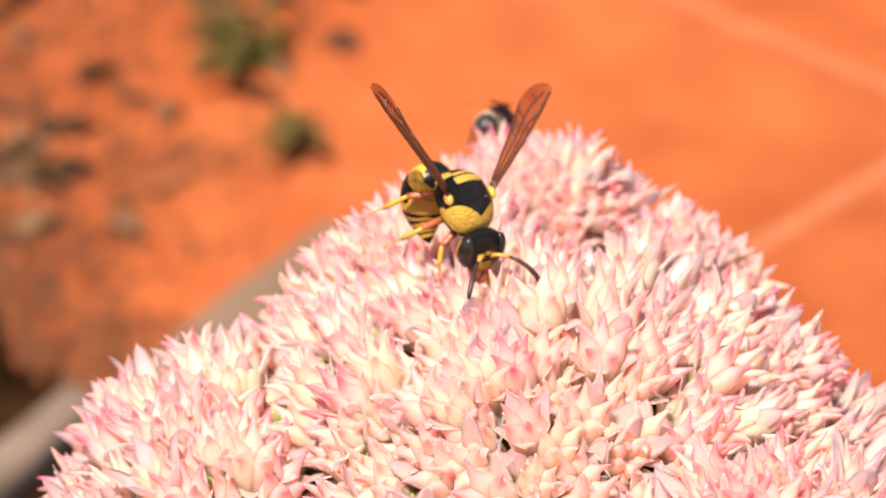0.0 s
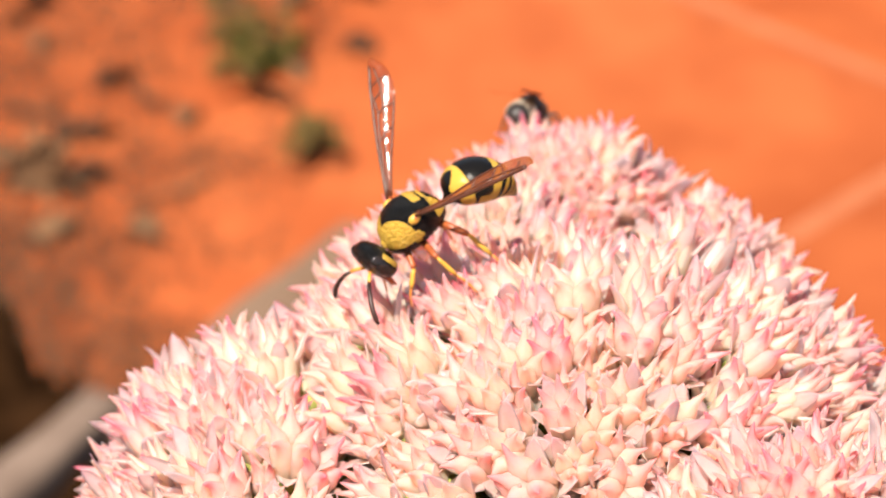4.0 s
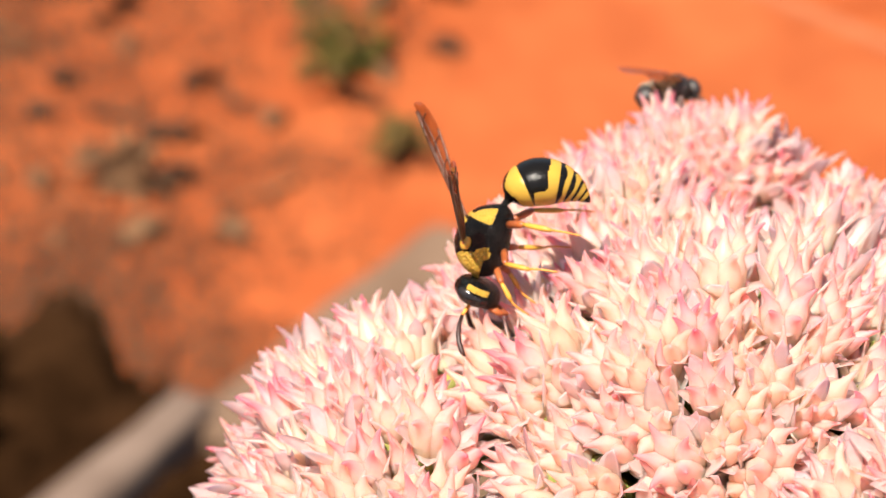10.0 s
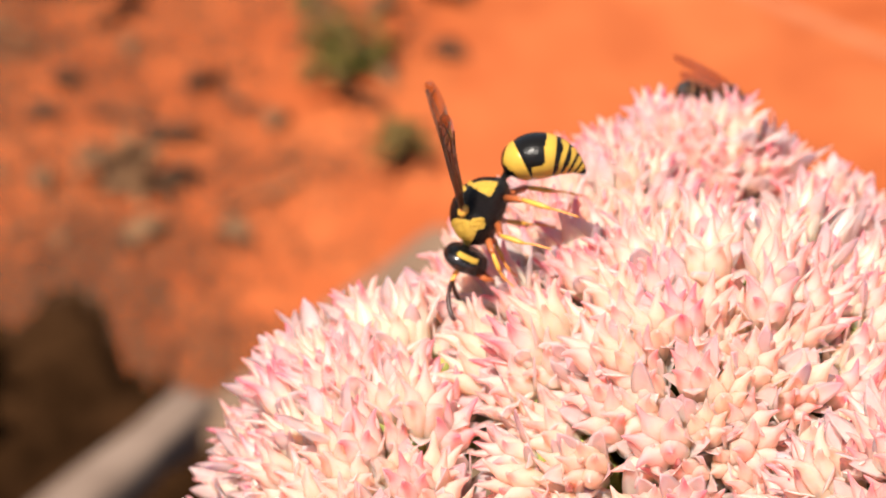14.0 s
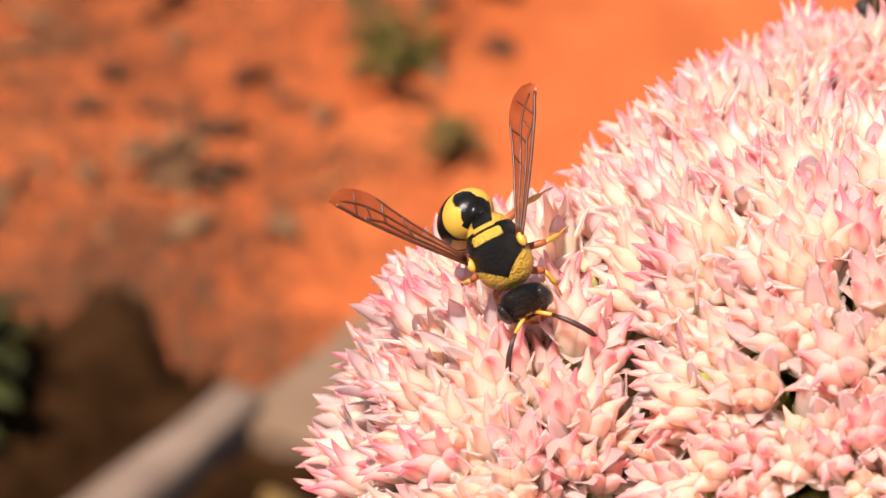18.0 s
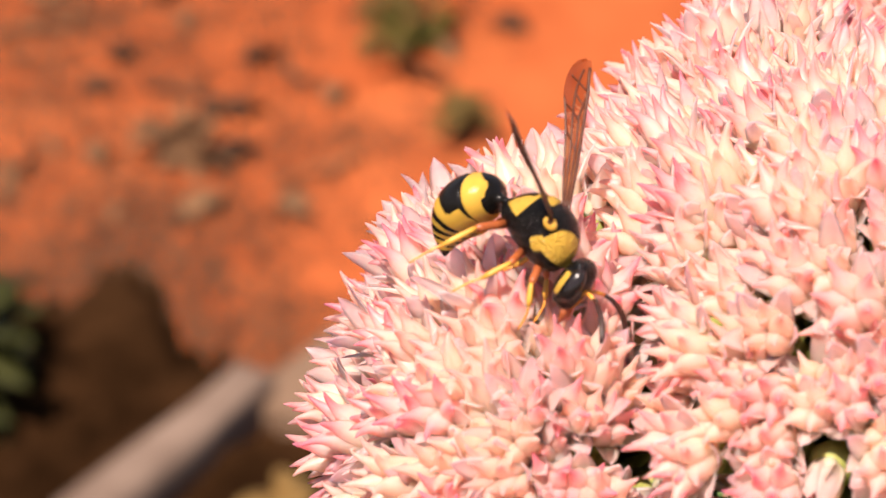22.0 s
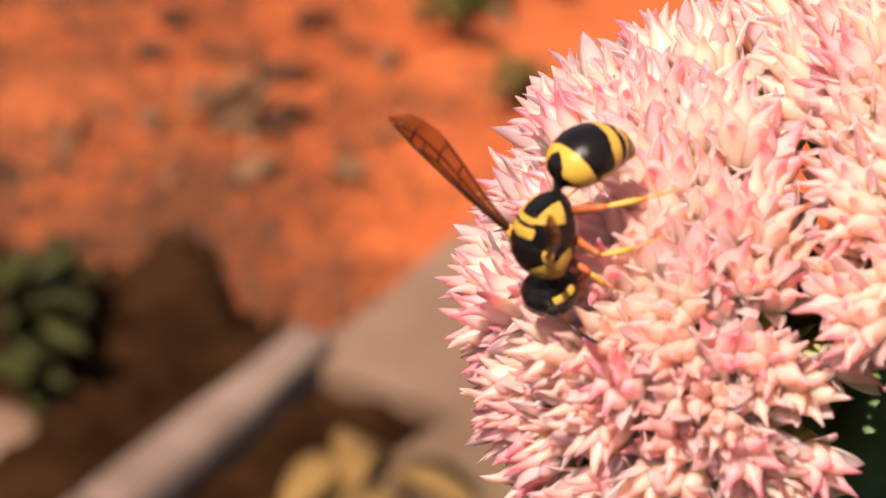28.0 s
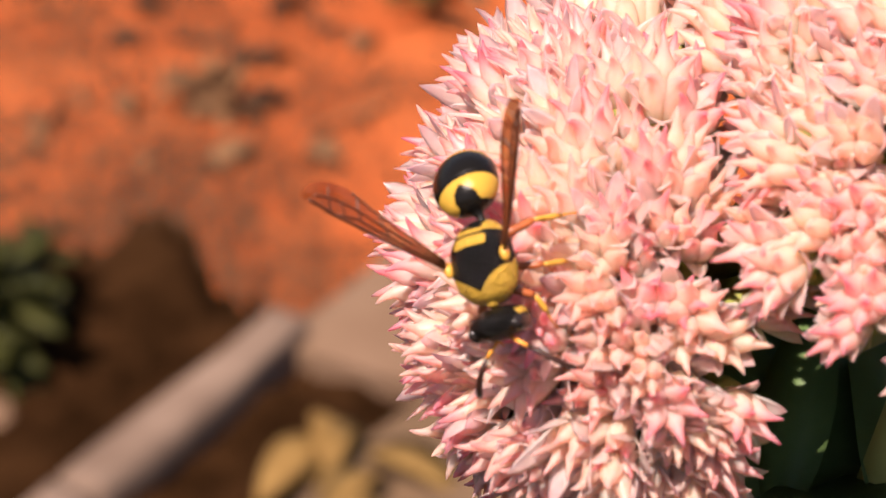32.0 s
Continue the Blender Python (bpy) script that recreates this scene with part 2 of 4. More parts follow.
def hull(name, rings, mark, mats, long=72, round_=56, push=None):
    """A closed body of revolution-like rings (x, z centre, half width, half height), in millimetres, with a mark given by a rule."""
    t = np.linspace(0, 1, long)
    key = np.linspace(0, 1, len(rings))

    def smooth(col):
        y = np.array([r[col] for r in rings], float)
        i = np.clip(np.searchsorted(key, t, side="right") - 1, 0, len(key) - 2)
        g = np.gradient(y, key)
        h = key[i + 1] - key[i]
        u = (t - key[i]) / h
        return (2 * u**3 - 3 * u**2 + 1) * y[i] + (u**3 - 2 * u**2 + u) * h * g[i] + (3 * u**2 - 2 * u**3) * y[i + 1] + (u**3 - u**2) * h * g[i + 1]

    X, Z, W, H = (smooth(c) for c in range(4))
    bm, loops, marks = bmesh.new(), [], []
    for i in range(long):
        ring = []
        for k in range(round_):
            a = 2 * math.pi * k / round_
            p = Vector((X[i], max(W[i], 0.02) * math.cos(a), Z[i] + max(H[i], 0.02) * math.sin(a)))
            if push:
                p = push(p)
            marks.append(mark(p))
            ring.append(bm.verts.new(p * 0.001))
        loops.append(ring)
    for a, b in zip(loops, loops[1:]):
        for k in range(round_):
            bm.faces.new((a[k], a[(k + 1) % round_], b[(k + 1) % round_], b[k]))
    bm.faces.new(loops[0][::-1])
    bm.faces.new(loops[-1])
    bmesh.ops.recalc_face_normals(bm, faces=bm.faces)
    me = mesh_of(name, bm, *mats)
    me.attributes.new("mark", "FLOAT", "POINT").data.foreach_set("value", marks)
    return me


def gate(v, lo, hi, soft=0.12):
    """1 inside lo..hi, falling to 0 over soft."""
    return max(0.0, min(1.0, 0.5 + (v - lo) / soft)) * max(0.0, min(1.0, 0.5 + (hi - v) / soft))


# ---- ground ----
rng = random.Random(7)


def ground_mesh():
    bm = bmesh.new()
    bmesh.ops.create_grid(bm, x_segments=60, y_segments=60, size=1.0)
    for v in bm.verts:
        r = max(abs(v.co.x), abs(v.co.y))
        k = 0.9 * r if r < 0.7 else 0.63 + (r - 0.7) * 3000
        v.co = Vector((v.co.x / max(r, 1e-6) * k, v.co.y / max(r, 1e-6) * k + 0.7, -0.012 + 0.004 * noise.noise(v.co * 9)))
    return bm


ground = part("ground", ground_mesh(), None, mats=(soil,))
tagged(ground, "dark brown garden soil around a terracotta patio", "ground", kind="structure")

# terracotta patio: big square tiles laid on the slant, pale joints
TILE, ANGLE, CORNER = 0.45, radians(45.5), Vector((0.257, 0.908))
patio = tagged(new("pavement"), "bright orange terracotta patio tiles with pale mortar joints", "pavement", kind="structure")
bed = bmesh.new()
bm = bmesh.new()
box(bm, Matrix.Translation((0, 0, -0.006)), TILE - 0.009, TILE - 0.009, 0.012, 0.002)
tile_me = mesh_of("tile", bm, tile_clay)
AX, AY = Vector((math.cos(ANGLE), math.sin(ANGLE))), Vector((-math.sin(ANGLE), math.cos(ANGLE)))
for i in range(-4, 4):
    for j in range(-4, 4):
        c = CORNER + AX * (i + 0.5) * TILE + AY * (j + 0.5) * TILE
        if c.y > 0.38:
            part("tile", tile_me, patio, Matrix.Translation((c.x, c.y, 0.001 * rng.uniform(-1, 1))) @ Matrix.Rotation(ANGLE + rng.choice((0, 1, 2, 3)) * math.pi / 2 + radians(rng.uniform(-0.4, 0.4)), 4, "Z"))
            box(bed, Matrix.Translation((c.x, c.y, -0.0065)) @ Matrix.Rotation(ANGLE, 4, "Z"), TILE, TILE, 0.011)
flat(part("mortar_bed", bed, patio, mats=(grout,)))


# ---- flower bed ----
def bed_and_shade_mesh():
    """A low uneven sheet of soil over the near left part of the patio, thinning out at its rim; its tongue behind the
    sedum stands in for shade.
    """
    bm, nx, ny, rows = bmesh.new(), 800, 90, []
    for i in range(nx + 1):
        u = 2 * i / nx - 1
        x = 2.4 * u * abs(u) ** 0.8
        # x 0.03 to 0.14: soil colour pushed out to 0.80 as painted shade
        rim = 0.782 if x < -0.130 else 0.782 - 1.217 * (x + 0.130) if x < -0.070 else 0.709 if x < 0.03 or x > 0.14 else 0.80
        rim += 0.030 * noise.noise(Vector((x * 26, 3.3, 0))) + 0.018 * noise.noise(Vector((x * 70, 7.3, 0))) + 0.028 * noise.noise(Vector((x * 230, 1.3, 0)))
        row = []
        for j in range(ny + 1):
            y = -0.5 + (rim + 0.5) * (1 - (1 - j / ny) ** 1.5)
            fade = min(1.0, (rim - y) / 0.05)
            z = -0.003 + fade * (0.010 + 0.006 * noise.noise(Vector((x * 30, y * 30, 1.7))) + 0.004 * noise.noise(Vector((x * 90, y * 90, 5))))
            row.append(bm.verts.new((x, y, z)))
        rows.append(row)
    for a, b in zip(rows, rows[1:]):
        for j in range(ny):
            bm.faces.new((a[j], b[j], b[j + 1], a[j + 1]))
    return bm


soil_bed_and_shade = tagged(part("soil_bed_and_shade", bed_and_shade_mesh(), None, mats=(soil,)), "dark crumbly soil of a flower bed beside the patio, with a dark tongue standing in for shade behind the sedum", "soil", kind="structure")


# ---- bed edging ----
def timber(length, wide, high):
    bm = bmesh.new()
    n = 40
    prof = [(-0.5, 0), (-0.5, 0.82), (-0.40, 1.0), (0.40, 1.0), (0.5, 0.80), (0.5, 0)]
    rows = []
    for i in range(n + 1):
        x = (i / n - 0.5) * length
        row = []
        for k, (a, b) in enumerate(prof):
            w = 0.002 * noise.noise(Vector((x * 18, k * 3.1, 0.5)))
            row.append(bm.verts.new((x, a * wide + w, b * high + (w if b else 0))))
        rows.append(row)
    for a, b in zip(rows, rows[1:]):
        for k in range(len(prof)):
            bm.faces.new((a[k], b[k], b[(k + 1) % len(prof)], a[(k + 1) % len(prof)]))
    bm.faces.new(rows[0])
    bm.faces.new(rows[-1][::-1])
    bmesh.ops.recalc_face_normals(bm, faces=bm.faces)
    return bm


edging = tagged(new("garden_edging"), "weathered grey timber edging along a flower bed", "edging")
edging.matrix_basis = Matrix.Translation((-0.1715, 0.5305, -0.004)) @ Matrix.Rotation(math.atan2(0.854, 0.52), 4, "Z")
for x, long in ((-0.055, 0.23), (0.119, 0.110)):
    part("board", timber(long, 0.018, 0.026), edging, Matrix.Translation((x, 0, 0)), mats=(weathered,))
slab = flat(part("paving_stone", timber(0.155, 0.070, 0.020), None, mats=(paver_tan,)))
slab.matrix_basis = Matrix.Translation((-0.016, 0.722, -0.006)) @ Matrix.Rotation(math.atan2(0.854, 0.52), 4, "Z")
tagged(slab, "dusty tan paving stone beside the timber edging", "stone")
slab = flat(part("paving_stone", timber(0.165, 0.058, 0.020), None, mats=(paver_brown,)))
slab.matrix_basis = Matrix.Translation((-0.0410, 0.5800, -0.002)) @ Matrix.Rotation(math.atan2(0.854, 0.52), 4, "Z")
tagged(slab, "long tan paving stone strewn with yellow leaves", "stone")


# ---- garden debris and weeds ----
dry_dark = plain("dry_dark", (0.035, 0.016, 0.008), (0.10, 0.05, 0.025), 80, 0.85, 0.2)

def leaf_blade(length, width, curl, thick=0.0006, slot=0, bm=None, m=Matrix()):
    """A pointed leaf along +x with a folded midrib, curling down."""
    bm = bm or bmesh.new()
    rows, n = [], 7
    for i in range(n + 1):
        s = i / n
        w = width * 0.5 * (math.sin(math.pi * min(1, s * 0.94 + 0.06)) ** 0.8) + 0.0002
        z = curl * length * (s - s * s * 1.6)
        row = [(s * length, -w, z + w * 0.25), (s * length, 0, z), (s * length, w, z + w * 0.25), (s * length, 0, z - thick * 2)]
        rows.append([bm.verts.new(m @ Vector(p)) for p in row])
    for a, b in zip(rows, rows[1:]):
        for k in range(4):
            bm.faces.new((a[k], b[k], b[(k + 1) % 4], a[(k + 1) % 4])).material_index = slot
    bm.faces.new(rows[0])
    bm.faces.new(rows[-1][::-1])
    return bm


def turn_to(d, roll=0.0):
    """The turn that takes +x to d."""
    return Vector(d).normalized().to_track_quat("X", "Z").to_matrix().to_4x4() @ Matrix.Rotation(roll, 4, "X")


def weed(x, y, spread, high, leaves, mat, label, size=0.022):
    top = tagged(new("weed"), label, "weed", "weeds on the patio")
    top.matrix_basis = Matrix.Translation((x, y, 0.0))
    for s in range(max(3, leaves // 6)):
        a = rng.uniform(0, 2 * math.pi)
        r = spread * rng.uniform(0.3, 1.0)
        tip = Vector((math.cos(a) * r, math.sin(a) * r, high * rng.uniform(0.4, 1.0)))
        mid = tip * 0.5 + Vector((0, 0, high * 0.25))
        bm = bmesh.new()
        tube(bm, [(0, 0, -0.004), mid, tip], [0.0016, 0.0012, 0.0006], 6)
        part("stem", bm, top, mats=(mat,))
        for k in range(6):
            u = 0.25 + 0.75 * k / 5
            p = mid * (2 * u) if u < 0.5 else mid.lerp(tip, 2 * u - 1)
            d = Vector((rng.uniform(-1, 1), rng.uniform(-1, 1), rng.uniform(-0.2, 0.6)))
            L = size * rng.uniform(0.6, 1.2)
            part("leaf", leaf_blade(L, L * 0.5, rng.uniform(0.0, 0.4)), top, Matrix.Translation(p) @ turn_to(d, rng.uniform(-0.6, 0.6)), mats=(mat,))
    return top


def dry_leaf(x, y, size, mat, label, z=0.0):
    ob = part("dead_leaf", leaf_blade(size, size * 0.5, rng.uniform(0.3, 0.7), 0.0004), None, mats=(mat,))
    ob.matrix_basis = Matrix.Translation((x, y, z + 0.003 + size * 0.02)) @ Matrix.Rotation(rng.uniform(0, 6.3), 4, "Z") @ Matrix.Rotation(rng.uniform(-0.4, 0.4), 4, "X")
    return tagged(ob, label, "leaf", "dead leaves on the patio")


def twig(x, y, length, mat, label):
    bm = bmesh.new()
    a = rng.uniform(0, 6.3)
    pts = [Vector((0, 0, 0.003))]
    for k in range(5):
        a += rng.uniform(-0.4, 0.4)
        pts.append(pts[-1] + Vector((math.cos(a), math.sin(a), rng.uniform(-0.1, 0.12))) * length / 5)
        pts[-1].z = max(0.002, pts[-1].z)
    tube(bm, pts, [0.0018, 0.0017, 0.0015, 0.0012, 0.001, 0.0006], 6)
    b = pts[2]
    tube(bm, [b, b + Vector((math.cos(a + 1.2), math.sin(a + 1.2), 0.15)) * length * 0.3], [0.0016, 0.0006], 5)
    ob = part("twig", bm, None, mats=(mat,))
    ob.matrix_basis = Matrix.Translation((x, y, 0))
    return tagged(ob, label, "twig", "twigs on the patio")


rng = random.Random(21)
weed(-0.042, 0.940, 0.055, 0.025, 36, weed_olive, "low olive weed growing from a patio joint", 0.014)
weed(-0.034, 0.950, 0.020, 0.02, 12, weed_green, "small green weed in a patio joint", 0.012)
weed(-0.015, 0.885, 0.030, 0.02, 18, weed_olive, "small olive weed on the terracotta tiles", 0.013)
weed(0.002, 1.035, 0.030, 0.012, 18, dry_brown, "withered brown weed on the terracotta tiles")
weed(-0.165, 1.045, 0.060, 0.04, 36, weed_dark, "dark green weed at the patio's edge")
weed(-0.112, 0.850, 0.022, 0.012, 12, dry_brown, "withered brown weed on the terracotta tiles", 0.018)
weed(-0.176, 0.690, 0.020, 0.045, 24, weed_dark, "dark green weed in the flower bed", 0.02)
weed(-0.172, 0.665, 0.022, 0.040, 30, weed_dark, "dark green weed in the flower bed", 0.02)
for n in range(85):
    x, y = rng.uniform(-0.24, 0.01), rng.uniform(0.79, 1.12)
    if rng.random() < 0.35 + 0.65 * (-x / 0.24):
        dry_leaf(x, y, rng.uniform(0.010, 0.024), rng.choice((dry_brown, dry_brown, dry_dark)), "curled dry brown leaf lying on terracotta")
for n in range(14):
    x, y = rng.uniform(-0.25, -0.01), rng.uniform(0.80, 1.10)
    twig(x, y, rng.uniform(0.03, 0.06), rng.choice((dry_brown, dry_dark)), "thin dry brown twig lying on terracotta")
for x, y, s in ((-0.066, 0.606, 0.030), (-0.052, 0.600, 0.034), (-0.060, 0.580, 0.034), (-0.050, 0.570, 0.03), (-0.064, 0.592, 0.036), (-0.046, 0.588, 0.032), (-0.056, 0.612, 0.030)):
    dry_leaf(x, y, s, dry_yellow, "curled yellow dead leaf on a paving stone", 0.017)


def litter():
    """Crumbs of earth and leaf mould strewn over the tiles, thicker towards the bed."""
    g, V, F = random.Random(5), [], []
    for n in range(85000):
        x, y = g.uniform(-0.27, 0.05), g.uniform(0.69, 1.14)
        blot = noise.noise(Vector((x * 26, y * 20, 4.0))) + 0.5 * noise.noise(Vector((x * 60, y * 50, 9.0)))
        near_bed = max(0.0, 1 - (y - 0.69) / 0.16) * max(0.0, min(1.0, (-0.045 - x) / 0.05))
        thick = 0.23 + 1.9 * max(0.0, -x - 0.075) + 1.2 * near_bed + 0.50 * blot
        if x > -0.05:
            thick *= max(0.0, 1 - (x + 0.05) / 0.06)
        if g.random() > thick:
            continue
        r, a, k = g.uniform(0.0005, 0.0012), g.uniform(0, 6.3), len(V)
        for q in range(4):
            s = r * g.uniform(0.6, 1.3)
            V.append((x + s * math.cos(a + q * 1.57), y + s * math.sin(a + q * 1.57), 0.0008 + g.uniform(0, 0.6) * r))
        V.append((x, y, 0.001 + 0.9 * r))
        F += [(k + q, k + (q + 1) % 4, k + 4) for q in range(4)]
    me = bpy.data.meshes.new("litter")
    me.from_pydata(V, [], F)
    me.materials.append(dry_dark)
    return tagged(new("leaf_litter", me), "dark brown crumbs of earth strewn on terracotta", "litter", kind="stuff")


litter()


def pebble(x, y, r, mat, label):
    bm = bmesh.new()
    bmesh.ops.create_icosphere(bm, subdivisions=3, radius=r)
    for v in bm.verts:
        v.co *= 1 + 0.25 * noise.noise(v.co * (0.9 / r) + Vector((x * 90, y * 90, 0)))
        v.co.z *= 0.6
    ob = part("stone", bm, None, mats=(mat,))
    ob.matrix_basis = Matrix.Translation((x, y, r * 0.35 - 0.01))
    return tagged(ob, label, "stone", "stones in the flower bed")


for x, y, r in ((-0.185, 0.640, 0.022), (-0.165, 0.660, 0.014), (-0.205, 0.665, 0.018), (-0.155, 0.740, 0.012), (-0.19, 0.60, 0.016)):
    pebble(x, y, r, paver_tan, "rounded tan stone lying on dark soil")
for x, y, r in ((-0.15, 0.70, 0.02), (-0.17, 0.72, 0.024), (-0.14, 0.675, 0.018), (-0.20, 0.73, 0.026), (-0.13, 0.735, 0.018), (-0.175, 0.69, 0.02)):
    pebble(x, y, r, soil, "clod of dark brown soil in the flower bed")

# ---- sedum ----
FR = random.Random(11)
M = 0.001


def set_along(me, values):
    me.attributes.new("along", "FLOAT", "POINT").data.foreach_set("value", values)
    return me


def petal_into(bm, al, length, width, lean, bend, m=Matrix(), slot=0, rows=7):
    """A keeled pointed petal: starts near the axis, leans out by lean and bends back by bend, in millimetres."""
    p, a, step = Vector((0.80, 0, 0.1)), lean, length / rows
    rings = []
    for i in range(rows + 1):
        s = i / rows
        w = width * 0.5 * (0.55 + 0.45 * math.sin(math.pi * min(0.5, s * 1.0 + 0.05))) * max(0.004, 1 - s ** 3.0) ** 0.72
        th = 0.11 * max(0.25, 1 - s)
        d, out = Vector((math.sin(a), 0, math.cos(a))), Vector((math.cos(a), 0, -math.sin(a)))
        cup = 0.42 - 0.20 * s
        sec = [(0, -th), (w * 0.62, -th * 0.5 + 0.16 * w), (w, cup * w), (w * 0.5, th * 0.5 + 0.14 * w), (0, th), (-w * 0.5, th * 0.5 + 0.14 * w), (-w, cup * w), (-w * 0.62, -th * 0.5 + 0.16 * w)]
        ring = []
        for y, h in sec:
            ring.append(bm.verts.new(m @ ((p + Vector((0, y, 0)) - out * h) * M)))
            al.append(s)
        rings.append(ring)
        p = p + d * step
        a += bend / rows
    for r0, r1 in zip(rings, rings[1:]):
        for k in range(8):
            bm.faces.new((r0[k], r1[k], r1[(k + 1) % 8], r0[(k + 1) % 8])).material_index = slot
    bm.faces.new(rings[0])
    bm.faces.new(rings[-1][::-1])


def carpel_into(bm, al, length, fat, lean, flare, m=Matrix(), slot=0):
    """A plump carpel drawn out into a slender style that flares outward."""
    prof = [(0.0, 0.50), (0.08, 0.82), (0.20, 1.0), (0.36, 1.04), (0.50, 0.98), (0.60, 0.82), (0.68, 0.58), (0.75, 0.40), (0.83, 0.29), (0.92, 0.19), (1.0, 0.05)]
    rings, n, c, last = [], 8, Vector((0.60, 0, 0.1)), 0.0
    for s, r in prof:
        a = lean + flare * max(0.0, (s - 0.45) / 0.55) ** 1.3
        c = c + Vector((math.sin(a), 0, math.cos(a))) * (s - last) * length
        last = s
        ring = []
        for k in range(n):
            q = 2 * math.pi * k / n
            ring.append(bm.verts.new(m @ ((c + Vector((math.cos(q) * math.cos(a), math.sin(q) * 1.08, -math.cos(q) * math.sin(a))) * r * fat) * M)))
            al.append(s)
        rings.append(ring)
    for r0, r1 in zip(rings, rings[1:]):
        for k in range(n):
            bm.faces.new((r0[k], r0[(k + 1) % n], r1[(k + 1) % n], r1[k])).material_index = slot
    bm.faces.new(rings[0][::-1])
    bm.faces.new(rings[-1])


def foot_into(bm, al, m=Matrix(), slot=1):
    """Green cup and pedicel below a floret."""
    n0 = len(bm.verts)
    tube(bm, [m @ Vector((0.3 * M, 0.2 * M, -6.5 * M)), m @ Vector((0, 0, -2.5 * M)), m @ Vector((0, 0, -0.4 * M)), m @ Vector((0, 0, 0.4 * M))], [0.6 * M, 0.7 * M, 1.5 * M, 1.35 * M], 8, slot=slot)
    al.extend([0.0] * (len(bm.verts) - n0))


# kinds of floret: (carpel length, fatness, carpel lean, flare of the style, petal length, width, petal lean, bend)
KINDS = [(4.5, 0.82, 0.11, 0.80, 3.6, 2.0, 0.46, 0.24), (4.7, 0.80, 0.09, 0.65, 3.8, 1.9, 0.54, 0.20), (4.4, 0.86, 0.13, 1.00, 3.4, 2.1, 0.64, 0.32),
         (4.3, 0.80, 0.12, 0.90, 4.4, 2.0, 0.78, 0.18), (4.7, 0.80, 0.07, 0.50, 3.8, 1.9, 0.30, 0.27), (4.0, 0.64, 0.07, 0.45, 4.8, 2.0, 0.32, 0.20), (2.8, 0.56, 0.02, 0.0, 4.2, 2.3, 0.24, -0.62)]
floret_meshes, petal_meshes = [], []
for n, (cl, cf, clean, flare, pl, pw, plean, pb) in enumerate(KINDS):
    bm, al = bmesh.new(), []
    for k in range(5):
        carpel_into(bm, al, cl * FR.uniform(0.94, 1.06), cf, clean * FR.uniform(0.8, 1.2), flare * FR.uniform(0.8, 1.2), Matrix.Rotation(2 * math.pi * (k + 0.5 + FR.uniform(-0.06, 0.06)) / 5, 4, "Z"))
    foot_into(bm, al)
    floret_meshes.append(set_along(mesh_of("floret", bm, carpel_skin, stalk_green), al))
    variants = []
    for v in range(3):
        bm, al = bmesh.new(), []
        wild = 1.0 if n < 6 else 0.15
        petal_into(bm, al, pl * FR.uniform(0.9, 1.1), pw * FR.uniform(0.9, 1.1), plean * (1 + wild * FR.uniform(-0.3, 0.3)), pb * (1 + wild * FR.uniform(-0.6, 0.6)))
        variants.append(set_along(mesh_of("petal", bm, petal_skin), al))
    petal_meshes.append(variants)

# lobes of the flower head: centre, half widths (mm), how far round florets reach (degrees from the lobe's axis), axis, spacing
LOBES = [((22.7, -2.4, 444.8), (37.1, 39.3, 41.7), 64, (0, 0, 1), 3.08),
         ((16.1, 17.2, 469.4), (16.1, 10.4, 13.9), 100, (-0.3, 0.1, 1), 3.1),
         ((-0.9, -4.6, 460.7), (16.9, 24.1, 18.9), 124, (-0.45, -0.25, 1), 3.05),
         ((22.6, 34.2, 462.5), (14.7, 10.6, 16.1), 105, (0, 0.1, 1), 3.2),
         ((34.9, 27.4, 461.5), (9.0, 11.0, 14.4), 95, (0.2, 0.1, 1), 3.2),
         ((36.5, -27.2, 463.6), (19.6, 10.6, 25.6), 95, (0.2, -0.2, 1), 3.1)]


# where the stalks of each lobe fork: its florets point away from there
HUBS = [Vector(v) for v in ((22, -6, 468), (16, 14, 462), (0, -10, 460), (23, 33, 460), (35, 27, 458), (37, -24, 466))]


def around(lobe, gap, wild):
    """Evenly scattered directions over a lobe, within its reach."""
    (cx, cy, cz), (a, b, c), reach, axis, _gap = lobe
    turn, mean = Vector(axis).normalized().to_track_quat("Z", "Y").to_matrix(), (a * b * c) ** (1 / 3)
    n = int(4 * math.pi * mean * mean / (gap * gap * 0.866))
    for i in range(n):
        z = 1 - 2 * (i + 0.5) / n
        if z < math.cos(radians(reach)):
            break
        q, r = i * 2.399963 + FR.uniform(-wild, wild), math.sqrt(1 - z * z)
        d = turn @ Vector((r * math.cos(q), r * math.sin(q), z + FR.uniform(-wild, wild) * 0.1))
        yield d, Vector((cx + d.x * a, cy + d.y * b, cz + d.z * c))


def lobe_spots(lobe, hub):
    """Places with outward directions over a lobe, bunched in small clusters with furrows between them."""
    (a, b, c) = lobe[1]
    hearts = [p for _d, p in around(lobe, 9.5, 0.5)]
    out = []
    for d, p in around(lobe, lobe[4], 0.14):
        near_two = sorted(((p - h).length, k) for k, h in enumerate(hearts))[:2]
        rim = (near_two[1][0] - near_two[0][0]) / 3.2
        up = Vector((d.x / a, d.y / b, d.z / c)).normalized()
        if rim < 1:
            if FR.random() < 0.06:
                continue
            p = p - up * 1.9 * (1 - rim) ** 1.4
        away = (p - hearts[near_two[0][1]]) * 0.035
        ray = (p - hub).normalized()
        out.append((p, (ray + 0.35 * up + away).normalized()))
    return out


